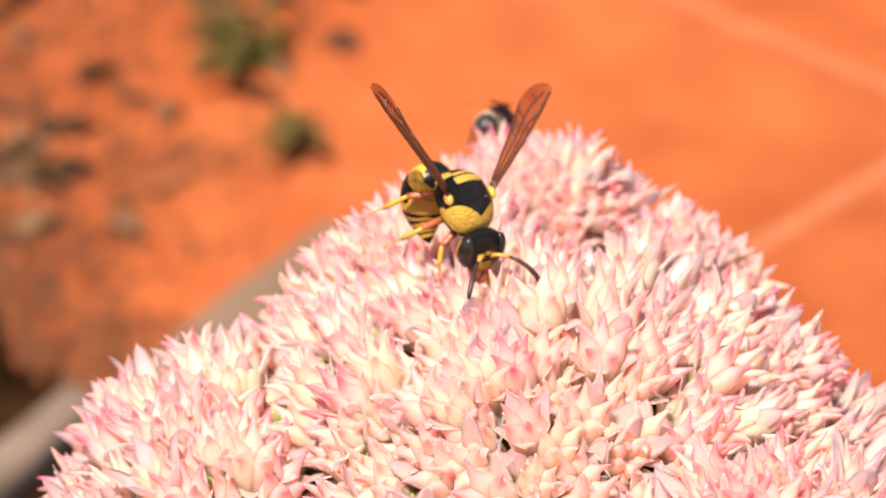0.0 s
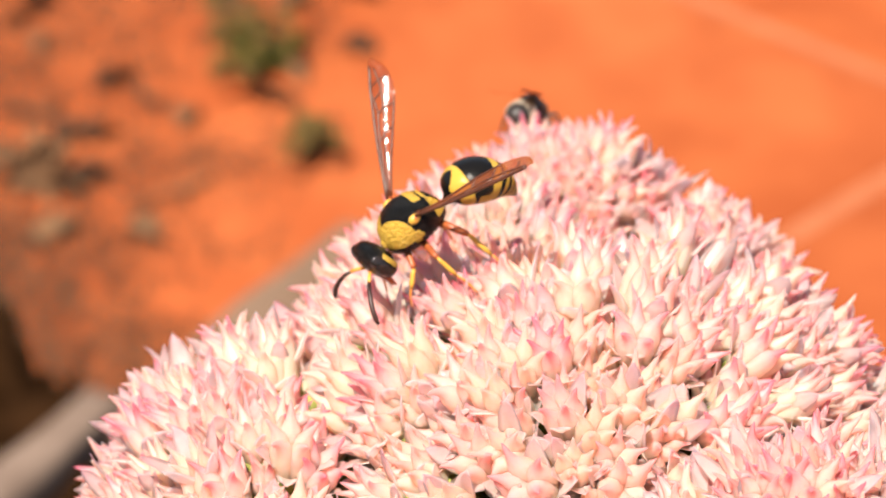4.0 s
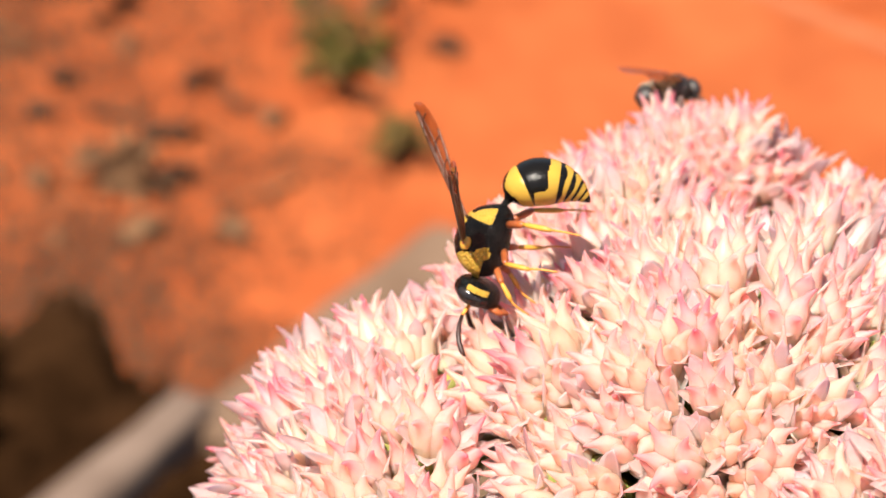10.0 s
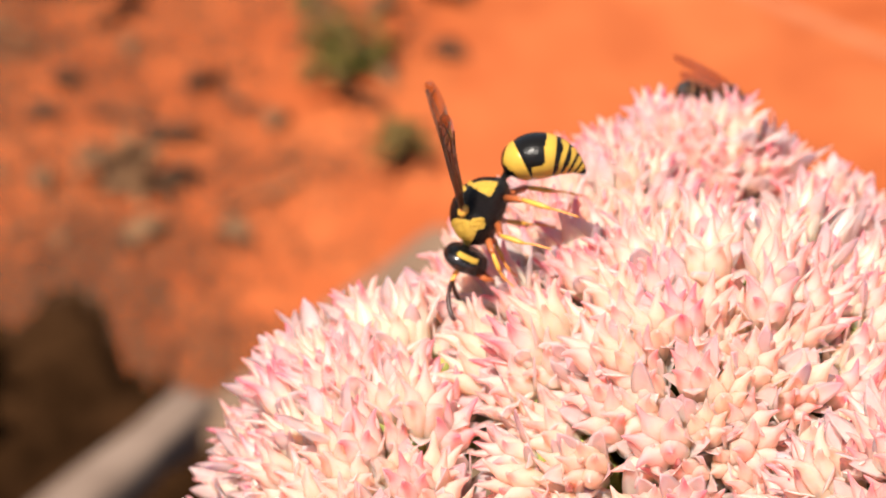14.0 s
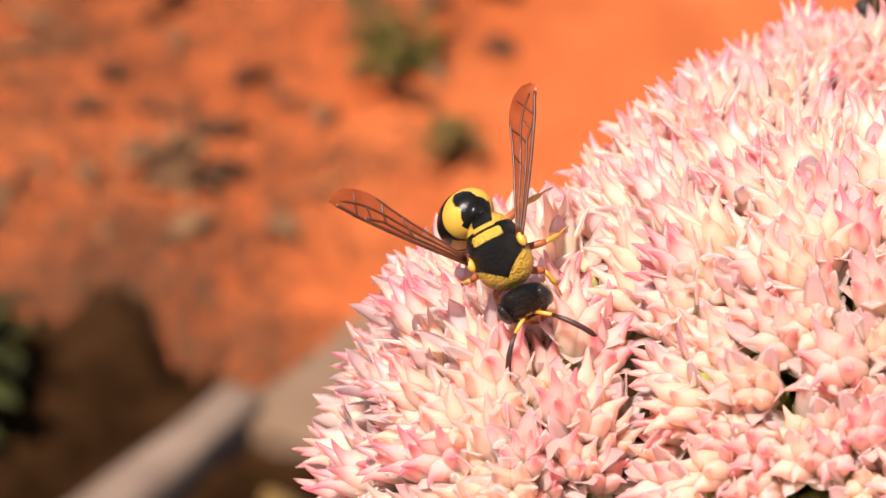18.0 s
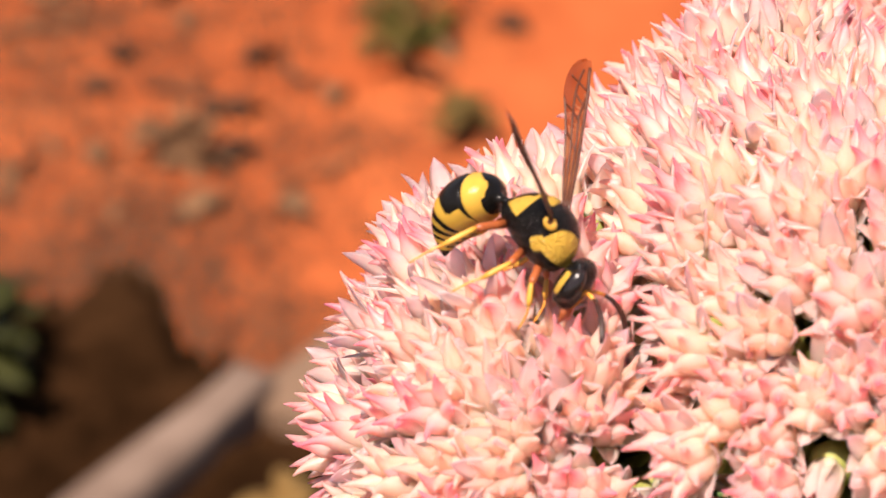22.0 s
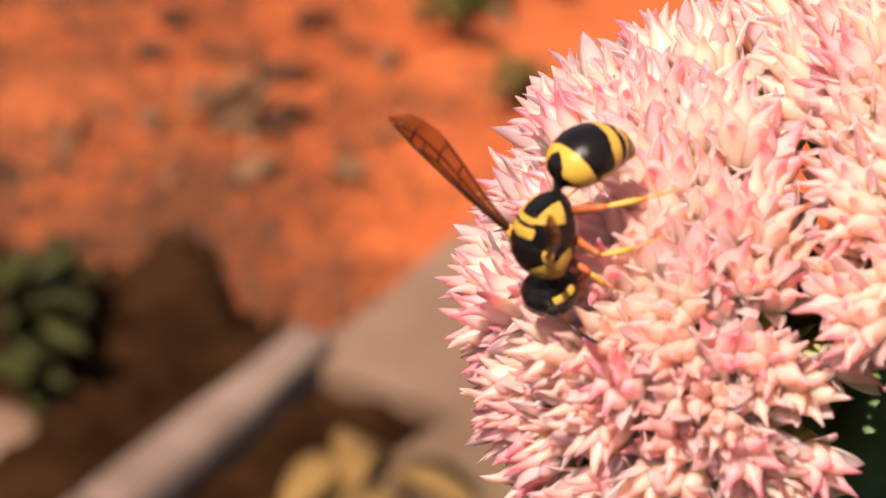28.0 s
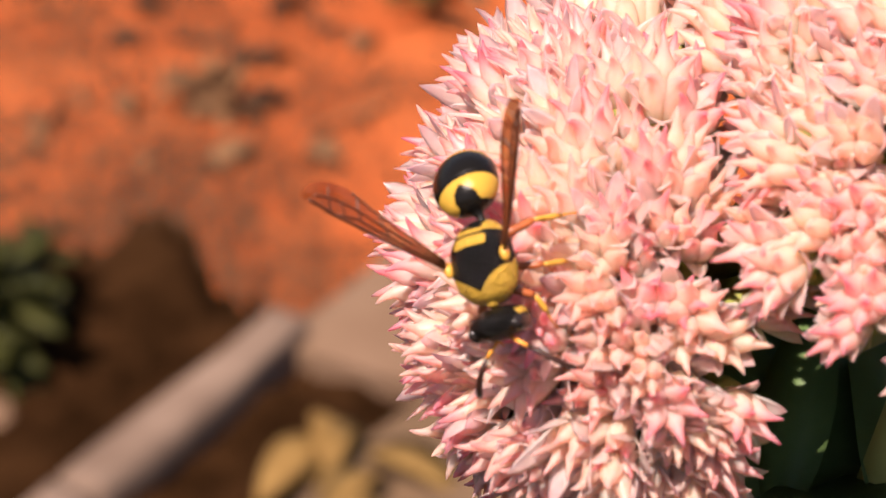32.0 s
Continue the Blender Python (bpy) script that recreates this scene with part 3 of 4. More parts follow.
def buried(p, own):
    """Deep inside another lobe, where no floret grows."""
    for k, ((cx, cy, cz), (a, b, c), *_rest) in enumerate(LOBES):
        if k != own and (k or p.z > 468) and ((p.x - cx) / a) ** 2 + ((p.y - cy) / b) ** 2 + ((p.z - cz) / c) ** 2 < 0.90:
            return True
    return False


sedum = tagged(new("sedum_plant"), "pale pink sedum in bloom with dense domed flower heads", "plant")
sedum.matrix_basis = Matrix.Translation((0.012, 0.0, 0.0))
BACK = sedum.matrix_basis.inverted()
spots = []
for k, lobe in enumerate(LOBES):
    for p, d in lobe_spots(lobe, HUBS[k]):
        bare = k == 0 and (p.z < (469.5 if p.x < 14 else 467.5) or p.y > (9 if p.x > 15 else 14)) or k == 3 and p.y < 29 and p.z < 471 or k == 1 and p.x > 22 or k == 2 and p.x > 5.5 and p.z < 466.5
        if not bare and not buried(p, k):
            spots.append((p, d, k))
near, far = [], []
for s in spots:
    (near if s[0].y < 14 and s[2] in (0, 2) else far).append(s)
near.sort(key=lambda s: (s[0] - Vector((6, -22, 480))).length)
far += near[300:]
near = near[:300]


# share of each kind of floret, lobe by lobe: the left lobe has more open ones
MIX = [(5, 5, 4, 3, 4, 1, 0.7), (5, 5, 4, 3, 4, 2, 0.5), (4, 4, 3, 3, 3, 5, 0.7), (4, 4, 3, 3, 3, 5, 0.5), (4, 4, 3, 3, 3, 4, 0.5), (5, 5, 4, 3, 4, 2, 1.0)]


def floret_pose(p, d):
    wild = Vector((FR.uniform(-1, 1), FR.uniform(-1, 1), FR.uniform(-1, 1))) * 0.16
    d2 = (d + wild).normalized()
    m = d2.to_track_quat("Z", "Y").to_matrix().to_4x4() @ Matrix.Rotation(FR.uniform(0, 6.3), 4, "Z")
    size = FR.uniform(0.84, 1.16)
    return Matrix.Translation((p - d * (5.0 + FR.uniform(-0.9, 0.7))) * M) @ m @ Matrix.Diagonal((size * 0.93, size * 0.93, size * FR.uniform(1.05, 1.22), 1))


for p, d, _k in near:
    kind = FR.choices(range(7), MIX[_k])[0]
    fl = part("floret", floret_meshes[kind], sedum, BACK @ floret_pose(p, d))
    for k in range(5):
        part("petal", FR.choice(petal_meshes[kind]), fl, Matrix.Rotation(2 * math.pi * (k + FR.uniform(-0.07, 0.07)) / 5, 4, "Z"))

# the rest of the florets, joined
base = []
for kind in range(7):
    verts, faces, slots, al = [], [], [], []
    for me, turns, off in [(floret_meshes[kind], [0.0], (1, 2))] + [(petal_meshes[kind][k % 3], [2 * math.pi * k / 5], (0, 0)) for k in range(5)]:
        for a in turns:
            start, rot = len(verts), Matrix.Rotation(a, 3, "Z")
            verts += [tuple(rot @ v.co) for v in me.vertices]
            faces += [tuple(start + i for i in f.vertices) for f in me.polygons]
            slots += [off[0] if f.material_index == 0 else off[1] for f in me.polygons]
            al += [x.value for x in me.attributes["along"].data]
    base.append((np.array(verts), faces, slots, al))
V, F, S, A = [], [], [], []
count = 0
for p, d, _k in far:
    verts, faces, slots, al = base[FR.choices(range(7), MIX[_k])[0]]
    m = np.array(BACK @ floret_pose(p, d))
    V.append(verts @ m[:3, :3].T + m[:3, 3])
    F += [tuple(i + count for i in f) for f in faces]
    S += slots
    A += al
    count += len(verts)
me = bpy.data.meshes.new("florets")
me.from_pydata(np.concatenate(V).tolist(), [], F)
for m in (petal_far, carpel_far, stalk_green):
    me.materials.append(m)
me.polygons.foreach_set("material_index", S)
me.polygons.foreach_set("use_smooth", [True] * len(F))
set_along(me, A)
tagged(part("floret_mass", me, sedum), "crowded pale pink florets of the outer flower heads", kind="stuff")

# stalks: a main stem, a branch to each lobe, many twiglets to its florets
HUB = Vector((12, 0, 418))
bm = bmesh.new()
tube(bm, [Vector((12, 0, -10)) * M, Vector((13, 1, 200)) * M, Vector((11, -1, 360)) * M, HUB * M], [4.5 * M, 4.2 * M, 3.8 * M, 3.6 * M], 12)
part("stem", bm, sedum, BACK, "thick pale green stem", mats=(stem_green,))
for k in range(len(LOBES)):
    c0 = HUBS[k] - Vector((0, 0, 7))
    bm = bmesh.new()
    tube(bm, [HUB * M, (HUB.lerp(c0, 0.55) + Vector((0, 0, -3))) * M, c0 * M], [3.2 * M, 2.8 * M, 2.4 * M], 8)
    branch = part("branch", bm, sedum, BACK, mats=(stem_green,))
    mine = [s for s in spots if s[2] == k]
    bm = bmesh.new()
    for p, d, _k in mine:
        end = p - d * 5.5
        tube(bm, [c0 * M, c0.lerp(end, 0.6) * M + d * 0.001, end * M], [1.3 * M, 1.45 * M, 1.1 * M], 5, cap=False)
    tagged(part("stalk_mass", bm, branch, mats=(stalk_green,)), kind="stuff")

# fleshy leaves under the heads
bm = bmesh.new()
tube(bm, [Vector((8.0, 10.7, 445.9)) * M, Vector((8.3, 0.9, 437.4)) * M, HUB * M], [1.3 * M, 1.3 * M, 1.5 * M], 10)
part("branch", bm, sedum, BACK, "pale yellow-green side stem", mats=(stem_green,))
LEAF_A, LEAF_B = Vector((12.9, 5.3, 450.3)), Vector((9.7, -4.6, 439.8))
part("leaf", leaf_blade((LEAF_B - LEAF_A).length * M * 1.15, 0.0052, 0.12, 0.0008), sedum, BACK @ Matrix.Translation(LEAF_A * M) @ turn_to(LEAF_B - LEAF_A), "mid-green succulent leaf", mats=(leaf_green,))
for n, (x, y, z, ang, lift, size) in enumerate(((9, 6, 448, -70, -1.6, 34), (17, 6, 446, -50, -1.2, 40), (24, 8, 444, -60, -0.9, 44), (12, -3, 440, -75, 0.15, 34), (14, -4, 436, -35, 0.2, 42), (16, 0, 425, 30, 0.1, 44), (10, 4, 426, 110, 0.05, 40), (14, -3, 415, -60, 0.0, 48),
                                                (10, -2, 402, -110, 0.0, 44), (14, 4, 396, 60, 0.0, 50), (14, -3, 380, -20, -0.05, 56), (12, 0, 350, 20, 0, 60), (11, 0, 330, -80, 0, 60), (12, 0, 310, -30, 0, 60))):
    d = Vector((math.cos(radians(ang)), math.sin(radians(ang)), lift))
    bm = leaf_blade(size * M, size * 0.55 * M, 0.25, 0.0012)
    part("leaf", bm, sedum, BACK @ Matrix.Translation(Vector((x, y, z)) * M) @ turn_to(d), "thick dark green succulent leaf", mats=(leaf_green,))

# ---- wasp ----
def blob(bm, c, r, slot=0, sub=3, m=Matrix()):
    made = bmesh.ops.create_icosphere(bm, subdivisions=sub, radius=1.0, matrix=m @ Matrix.Translation(Vector(c) * M) @ Matrix.Diagonal((r[0] * M, r[1] * M, r[2] * M, 1)))["verts"]
    for f in {f for v in made for f in v.link_faces}:
        f.material_index = slot


def thorax_mark(p):
    x, y, z = p.x, abs(p.y), p.z
    collar = gate(x, 2.30 - 0.75 * y, 3.0) * gate(z, -0.5, 9)
    band = gate(x, -1.12, -0.42, 0.08) * gate(y, -1, 1.05) * gate(z, 0.9, 9)
    thin = gate(x, -1.66, -1.30, 0.08) * gate(y, -1, 0.85) * gate(z, 0.6, 9)
    rear = gate(x, -2.6, -1.35, 0.1) * gate(y, 0.75, 9) * gate(z, -0.35, 9) * (1 - gate(x, -1.42, -1.2, 0.08))
    spot = 1 if (x - 0.72) ** 2 + (z + 0.35) ** 2 < 0.26 and y > 1 else 0
    return max(collar, band, thin, rear, spot)


def thorax_push(p):
    """Furrows between the plates of the back."""
    k = 1.0
    for x0, depth in ((-0.36, 0.05), (-1.22, 0.06), (-1.75, 0.05), (2.3, 0.03)):
        k -= depth * math.exp(-((p.x - x0) / 0.09) ** 2) * (1 if p.z > 0.2 else 0.3)
    return Vector((p.x, p.y * k, p.z * k))


wasp = tagged(new("wasp"), "black and yellow potter wasp with amber wings feeding on sedum", "wasp")
thorax = part("thorax", hull("thorax", [(-2.85, -0.6, 0.05, 0.05), (-2.75, -0.6, 0.35, 0.35), (-2.4, -0.4, 0.98, 0.95), (-1.85, -0.12, 1.45, 1.45), (-1.0, 0.08, 1.85, 1.85), (0.0, 0.12, 2.0, 2.0),
                                        (0.9, 0.08, 2.02, 1.98), (1.7, -0.05, 1.85, 1.75), (2.25, -0.15, 1.5, 1.38), (2.6, -0.2, 1.0, 0.92), (2.78, -0.22, 0.4, 0.4), (2.95, -0.25, 0.3, 0.3)],
                              thorax_mark, (cut_rough,), push=thorax_push), wasp, label="pitted black thorax with yellow collar and bands")
for sy in (1, -1):
    bm = bmesh.new()
    blob(bm, (0.35, 1.93 * sy, 1.08), (0.52, 0.32, 0.40), 0)
    blob(bm, (0.30, 2.12 * sy, 1.20), (0.20, 0.16, 0.18), 1, 2)
    part("wing_cap", bm, thorax, label="yellow wing cap with a brown dot", mats=(leg_yellow, leg_red))


def abdomen_mark(p):
    a, y, z = -p.x / 0.957, abs(p.y) / 0.957, p.z / 0.957
    tongue = 1.0 if a < 1.75 - 0.5 * (y / 0.8) ** 2 and y < 0.8 and z > 0 else 0.0
    first = gate(a, 0.85 + (0.12 if z < 0 else 0), 2.08, 0.10) * (1 - tongue)
    lobe = 1.0 if z > -0.55 + 0.9 * max(0.0, a - 3.3) ** 2 and a < 4.02 - 0.25 * max(0.0, y - 1.0) else 0.0
    second = gate(a, 3.05 - 0.35 * max(0.0, 1 - z), 4.55, 0.10) * (1 - lobe)
    wave = 0.12 * math.cos(y * 4.2)
    third = gate(a, 4.92 + wave, 5.38, 0.07)
    fourth = gate(a, 5.66 + wave, 6.02, 0.07)
    fifth = gate(a, 6.28 + wave * 0.6, 6.58, 0.06)
    sixth = gate(a, 6.76, 7.02, 0.06)
    return max(first, second, third, fourth, fifth, sixth)


def abdomen_push(p):
    k = 1.0
    for a0, depth in ((2.16, 0.045), (4.62, 0.035), (5.45, 0.04), (6.10, 0.04), (6.66, 0.05)):
        k -= depth * math.exp(-((-p.x / 0.957 - a0) / 0.07) ** 2)
    return Vector((p.x, p.y * k, p.z * k))


def arched(me, length, half):
    """Bends a straight body along -x into an arch whose ends lie on one line."""
    r = length / (2 * half)
    for v in me.vertices:
        a = half - 2 * half * (-v.co.x / M) / length
        c = Vector((-r * (math.sin(half) - math.sin(a)), 0, r * (math.cos(a) - math.cos(half))))
        v.co = (c + Vector((math.sin(a), 0, math.cos(a))) * (v.co.z / M)) * M + Vector((0, v.co.y, 0))
    return me


WAIST = Vector((-2.84, 0, -0.60))
abdomen = part("abdomen", arched(hull("abdomen", [(0.239, 0, 0.048, 0.048), (0.144, 0, 0.239, 0.239), (-0.239, 0, 0.268, 0.268), (-0.50, 0.02, 0.45, 0.42), (-0.72, 0.05, 0.98, 0.84), (-1.10, 0.08, 1.55, 1.28), (-1.75, 0.10, 1.93, 1.60), (-2.68, 0.10, 2.13, 1.76), (-3.541, 0.05, 2.09, 1.74),
                                                 (-4.402, 0.0, 1.86, 1.56), (-5.168, -0.03, 1.50, 1.27), (-5.838, -0.05, 1.10, 0.95), (-6.412, -0.06, 0.70, 0.60), (-6.89, -0.06, 0.34, 0.30), (-7.178, -0.05, 0.057, 0.057)],
                                       abdomen_mark, (cut_smooth,), 120, 64, abdomen_push), 7.178, radians(52)), wasp, label="arched teardrop abdomen banded black and bright yellow")


def head_mark(p):
    x, y, z = p.x, abs(p.y), p.z
    streak = gate(x, -0.60, -0.22, 0.1) * gate(z, -0.9, 0.75, 0.2) * gate(y, 1.1, 9)
    face = gate(x, 0.35, 9) * gate(z, -1.55, -0.45, 0.1) * gate(y, -1, 0.75 + 0.2 * z)
    brow = gate(x, 0.3, 9) * gate(z, -0.25, 0.25, 0.1) * gate(y, 0.28, 0.85, 0.1) + gate(x, 0.3, 9) * gate(z, 0.1, 0.42, 0.1) * gate(y, -1, 0.22, 0.1)
    return min(1.0, max(streak, face, brow))


NECK = Vector((2.96, 0, -0.15))
head = part("head", hull("head", [(-0.98, 0, 0.05, 0.05), (-0.9, 0, 0.9, 0.8), (-0.6, 0, 1.65, 1.45), (-0.2, 0, 1.92, 1.72), (0.25, -0.02, 1.85, 1.78), (0.65, -0.06, 1.45, 1.58), (0.95, -0.1, 0.85, 1.1), (1.1, -0.12, 0.05, 0.05)],
                        head_mark, (cut_rough,), 48, 56), wasp, label="broad black head with yellow face marks")
for sy in (1, -1):
    bm = bmesh.new()
    blob(bm, (0.22, 1.42 * sy, 0.12), (0.66, 0.56, 1.22), 0, 3)
    part("eye", bm, head, label="glossy black compound eye", mats=(eye_black,))
    bm = bmesh.new()
    pts = [(0.95, 0.35 * sy, 0.0), (1.35, 0.85 * sy, 0.18), (1.80, 1.40 * sy, 0.25), (2.35, 1.95 * sy, 0.15), (2.90, 2.45 * sy, -0.10), (3.40, 2.85 * sy, -0.45), (3.80, 3.15 * sy, -0.90), (4.00, 3.28 * sy, -1.25)]
    tube(bm, [Vector(p) * M for p in pts[:3]], [0.12 * M, 0.14 * M, 0.14 * M], 10, slot=1)
    tube(bm, [Vector(p) * M for p in pts[2:]], [0.13 * M, 0.16 * M, 0.19 * M, 0.20 * M, 0.19 * M, 0.11 * M], 10, slot=0)
    part("antenna", bm, head, label="dark brown antenna with an amber base", mats=(horn_brown, amber))
    bm = bmesh.new()
    tube(bm, [Vector(p) * M for p in ((0.50, 0.55 * sy, -1.30), (0.72, 0.50 * sy, -2.0), (0.66, 0.12 * sy, -2.75))], [0.36 * M, 0.28 * M, 0.06 * M], 8, flatten=0.6)
    part("mandible", bm, head, label="reddish brown mandible", mats=(leg_red,))


def leg(sy, pts, radii):
    """Thigh with hip, shin and foot."""
    P = [Vector((x, y * sy, z)) * M for x, y, z in pts]
    bm = bmesh.new()
    tube(bm, [P[0], P[0].lerp(P[1], 0.35), P[0].lerp(P[1], 0.8), P[1]], [0.30 * M, radii[0] * M, radii[0] * 0.95 * M, radii[0] * 0.7 * M], 10)
    thigh = part("leg", bm, wasp, label="reddish black leg with yellow shin", mats=(leg_red,))
    bm = bmesh.new()
    tube(bm, [P[1], P[1].lerp(P[2], 0.2), P[1].lerp(P[2], 0.7), P[2]], [radii[1] * 0.7 * M, radii[1] * M, radii[1] * 1.15 * M, radii[1] * 0.7 * M], 10)
    part("shin", bm, thigh, label="yellow shin", mats=(leg_yellow,))
    bm = bmesh.new()
    q, rr = [], []
    for i in range(9):
        s = i / 8
        q.append(P[2].lerp(P[3], s) + Vector((0, 0, 0.25 * M * math.sin(math.pi * s))))
        rr.append((0.10 if i % 2 else 0.075) * M * (1 - 0.3 * s))
    tube(bm, q, rr, 8)
    part("foot", bm, thigh, label="amber segmented foot", mats=(amber,))
    return thigh


LEGS = {"fore": ((1.7, 0.7, -1.5), (2.3, 1.9, -2.3), (3.3, 2.1, -3.4), (3.9, 1.9, -4.9)),
        "mid": ((0.3, 0.9, -1.7), (0.6, 2.9, -2.2), (0.2, 3.7, -4.0), (-0.4, 4.2, -6.0)),
        "hind": ((-1.7, 0.8, -1.4), (-2.5, 2.6, -2.5), (-3.0, 3.6, -4.6), (-3.5, 4.3, -6.8))}
legs = {}
for sy in (1, -1):
    for n, pts in LEGS.items():
        legs[n, sy] = leg(sy, pts, (0.27, 0.18) if n != "hind" else (0.29, 0.19))


def wing(sy):
    """A folded fore wing along +x: a narrow double film with raised veins."""
    L = 11.3
    n = 26

    def edge(s):
        lead = 0.25 + 0.18 * math.sin(math.pi * min(1, s * 1.1))
        wide = 0.35 + 1.75 * (s / 0.72) ** 1.1 if s < 0.72 else 2.10 * math.sqrt(max(0.0, 1 - ((s - 0.72) / 0.285) ** 2.4))
        return 0.7 * lead * (1 if s < 0.95 else max(0.0, (1.0 - s) / 0.05)), -wide * 0.80

    bm = bmesh.new()
    rows = []
    for i in range(n + 1):
        s = i / n
        hi, lo = edge(s)
        row = []
        for k in range(7):
            u = k / 6
            y = hi + (lo - hi) * u
            z = 0.10 * math.sin(s * 9) * u + 0.16 * math.sin(math.pi * u) - 0.25 * s * s
            row.append(bm.verts.new(Vector((s * L, y, z)) * M))
        rows.append(row)
    for a, b in zip(rows, rows[1:]):
        for k in range(6):
            bm.faces.new((a[k], b[k], b[k + 1], a[k + 1]))
    film = part("wing", bm, wasp, label="narrow folded wing of smoky amber film", mats=(wing_film,))

    def at_film(s, u):
        hi, lo = edge(s)
        return Vector((s * L, hi + (lo - hi) * u, 0.10 * math.sin(s * 9) * u + 0.16 * math.sin(math.pi * u) - 0.25 * s * s)) * M

    def vein(uv, r):
        bm = bmesh.new()
        pts = []
        for (s0, u0), (s1, u1) in zip(uv, uv[1:]):
            pts += [at_film(s0 + (s1 - s0) * k / 6, u0 + (u1 - u0) * k / 6) for k in range(6)]
        pts.append(at_film(*uv[-1]))
        tube(bm, pts, r * M, 6)
        part("vein", bm, film, mats=(vein_brown,))

    vein([(0.0, 0.05), (0.4, 0.03), (0.8, 0.02), (0.95, 0.10)], 0.120)
    vein([(0.02, 0.3), (0.4, 0.22), (0.62, 0.25), (0.75, 0.06)], 0.084)
    vein([(0.02, 0.55), (0.35, 0.5), (0.6, 0.52), (0.8, 0.45), (0.93, 0.35)], 0.078)
    vein([(0.02, 0.85), (0.3, 0.88), (0.55, 0.93), (0.7, 0.96)], 0.078)
    vein([(0.4, 0.22), (0.46, 0.52)], 0.072)
    vein([(0.6, 0.25), (0.64, 0.52), (0.66, 0.92)], 0.072)
    vein([(0.70, 0.12), (0.76, 0.46)], 0.066)
    vein([(0.80, 0.05), (0.84, 0.43), (0.86, 0.8)], 0.066)
    vein([(0.46, 0.52), (0.5, 0.92)], 0.072)
    return film


wing_left, wing_right = wing(1), wing(-1)


def body(x, y, z, ahead, up):
    """Pose of the wasp from millimetres, the way it faces and the way its back faces."""
    f = Vector(ahead).normalized()
    u = (Vector(up) - f * f.dot(Vector(up))).normalized()
    m = Matrix((f, u.cross(f), u)).transposed().to_4x4()
    m.translation = Vector((x, y, z)) * M
    return m


def joint(pivot, way):
    """Pose of the abdomen on its pivot, with its long axis along way."""
    return Matrix.Translation(Vector(pivot) * M) @ Vector((-1, 0, 0)).rotation_difference(Vector(way)).to_matrix().to_4x4()


def blade(sy, way):
    """Pose of a wing: its length along way, its leading edge forward."""
    x = Vector(way).normalized()
    y = Vector((1, 0.15 * sy, -0.2))
    y = (y - x * x.dot(y)).normalized()
    m = Matrix((x, y, x.cross(y))).transposed().to_4x4()
    m.translation = Vector((0.1, 1.99 * sy, 1.38)) * M
    return m


def nod(pitch, turn=0.0):
    """Pose of the head on its neck: degrees by which it tips down, and turns to the wasp's left."""
    return Matrix.Translation((NECK + Vector((0.95, 0, -0.55))) * M) @ Matrix.Rotation(radians(turn), 4, "Z") @ Matrix.Rotation(radians(pitch), 4, "Y")


# ---- second insect ----
K = 0.75 * M
fly = tagged(new("bee"), "small dark bee with smoky wings on a flower head", "bee")
bm = bmesh.new()
blob(bm, (0, 0, 0), (1.5, 1.275, 1.275))
part("thorax", bm, fly, mats=(insect_dark,))
bm = bmesh.new()
blob(bm, (1.95, 0, -0.3), (0.75, 1.05, 0.975))
part("head", bm, fly, mats=(insect_dark,))
bm = bmesh.new()
blob(bm, (-2.7, 0, -0.375), (1.95, 1.275, 1.2))
belly = part("abdomen", bm, fly, mats=(insect_dark,))
for k in range(3):
    bm = bmesh.new()
    x = -2.4 - k * 1.1
    r = 1.0 - ((x + 3.6) / 2.65) ** 2
    tube(bm, [Vector((x + 0.15, 0, -0.5)) * K, Vector((x - 0.15, 0, -0.5)) * K], 1.73 * math.sqrt(max(0.05, r)) * K, 20)
    part("band", bm, belly, label="pale hair band", mats=(insect_band,))
for sy in (1, -1):
    bm = bmesh.new()
    rows = [[bm.verts.new(Vector((-0.2 - 7.0 * s, sy * (0.8 + 1.4 * s + w * (0.3 + 1.0 * math.sin(math.pi * min(1, s * 0.9 + 0.05)))), 1.5 + 0.9 * s + 0.2 * w * sy)) * K) for w in (-1, 0, 1)] for s in (k / 8 for k in range(9))]
    for a, b in zip(rows, rows[1:]):
        for k in range(2):
            bm.faces.new((a[k], b[k], b[k + 1], a[k + 1]))
    part("wing", bm, fly, label="smoky translucent wing", mats=(wing_film,))
    for x in (1.2, 0, -1.2):
        bm = bmesh.new()
        tube(bm, [Vector(p) * K for p in ((x, sy * 1.0, -1.0), (x * 1.5, sy * 2.6, -0.8), (x * 2, sy * 3.2, -2.8))], [0.22 * K, 0.2 * K, 0.1 * K], 6)
        part("leg", bm, fly, mats=(insect_dark,))

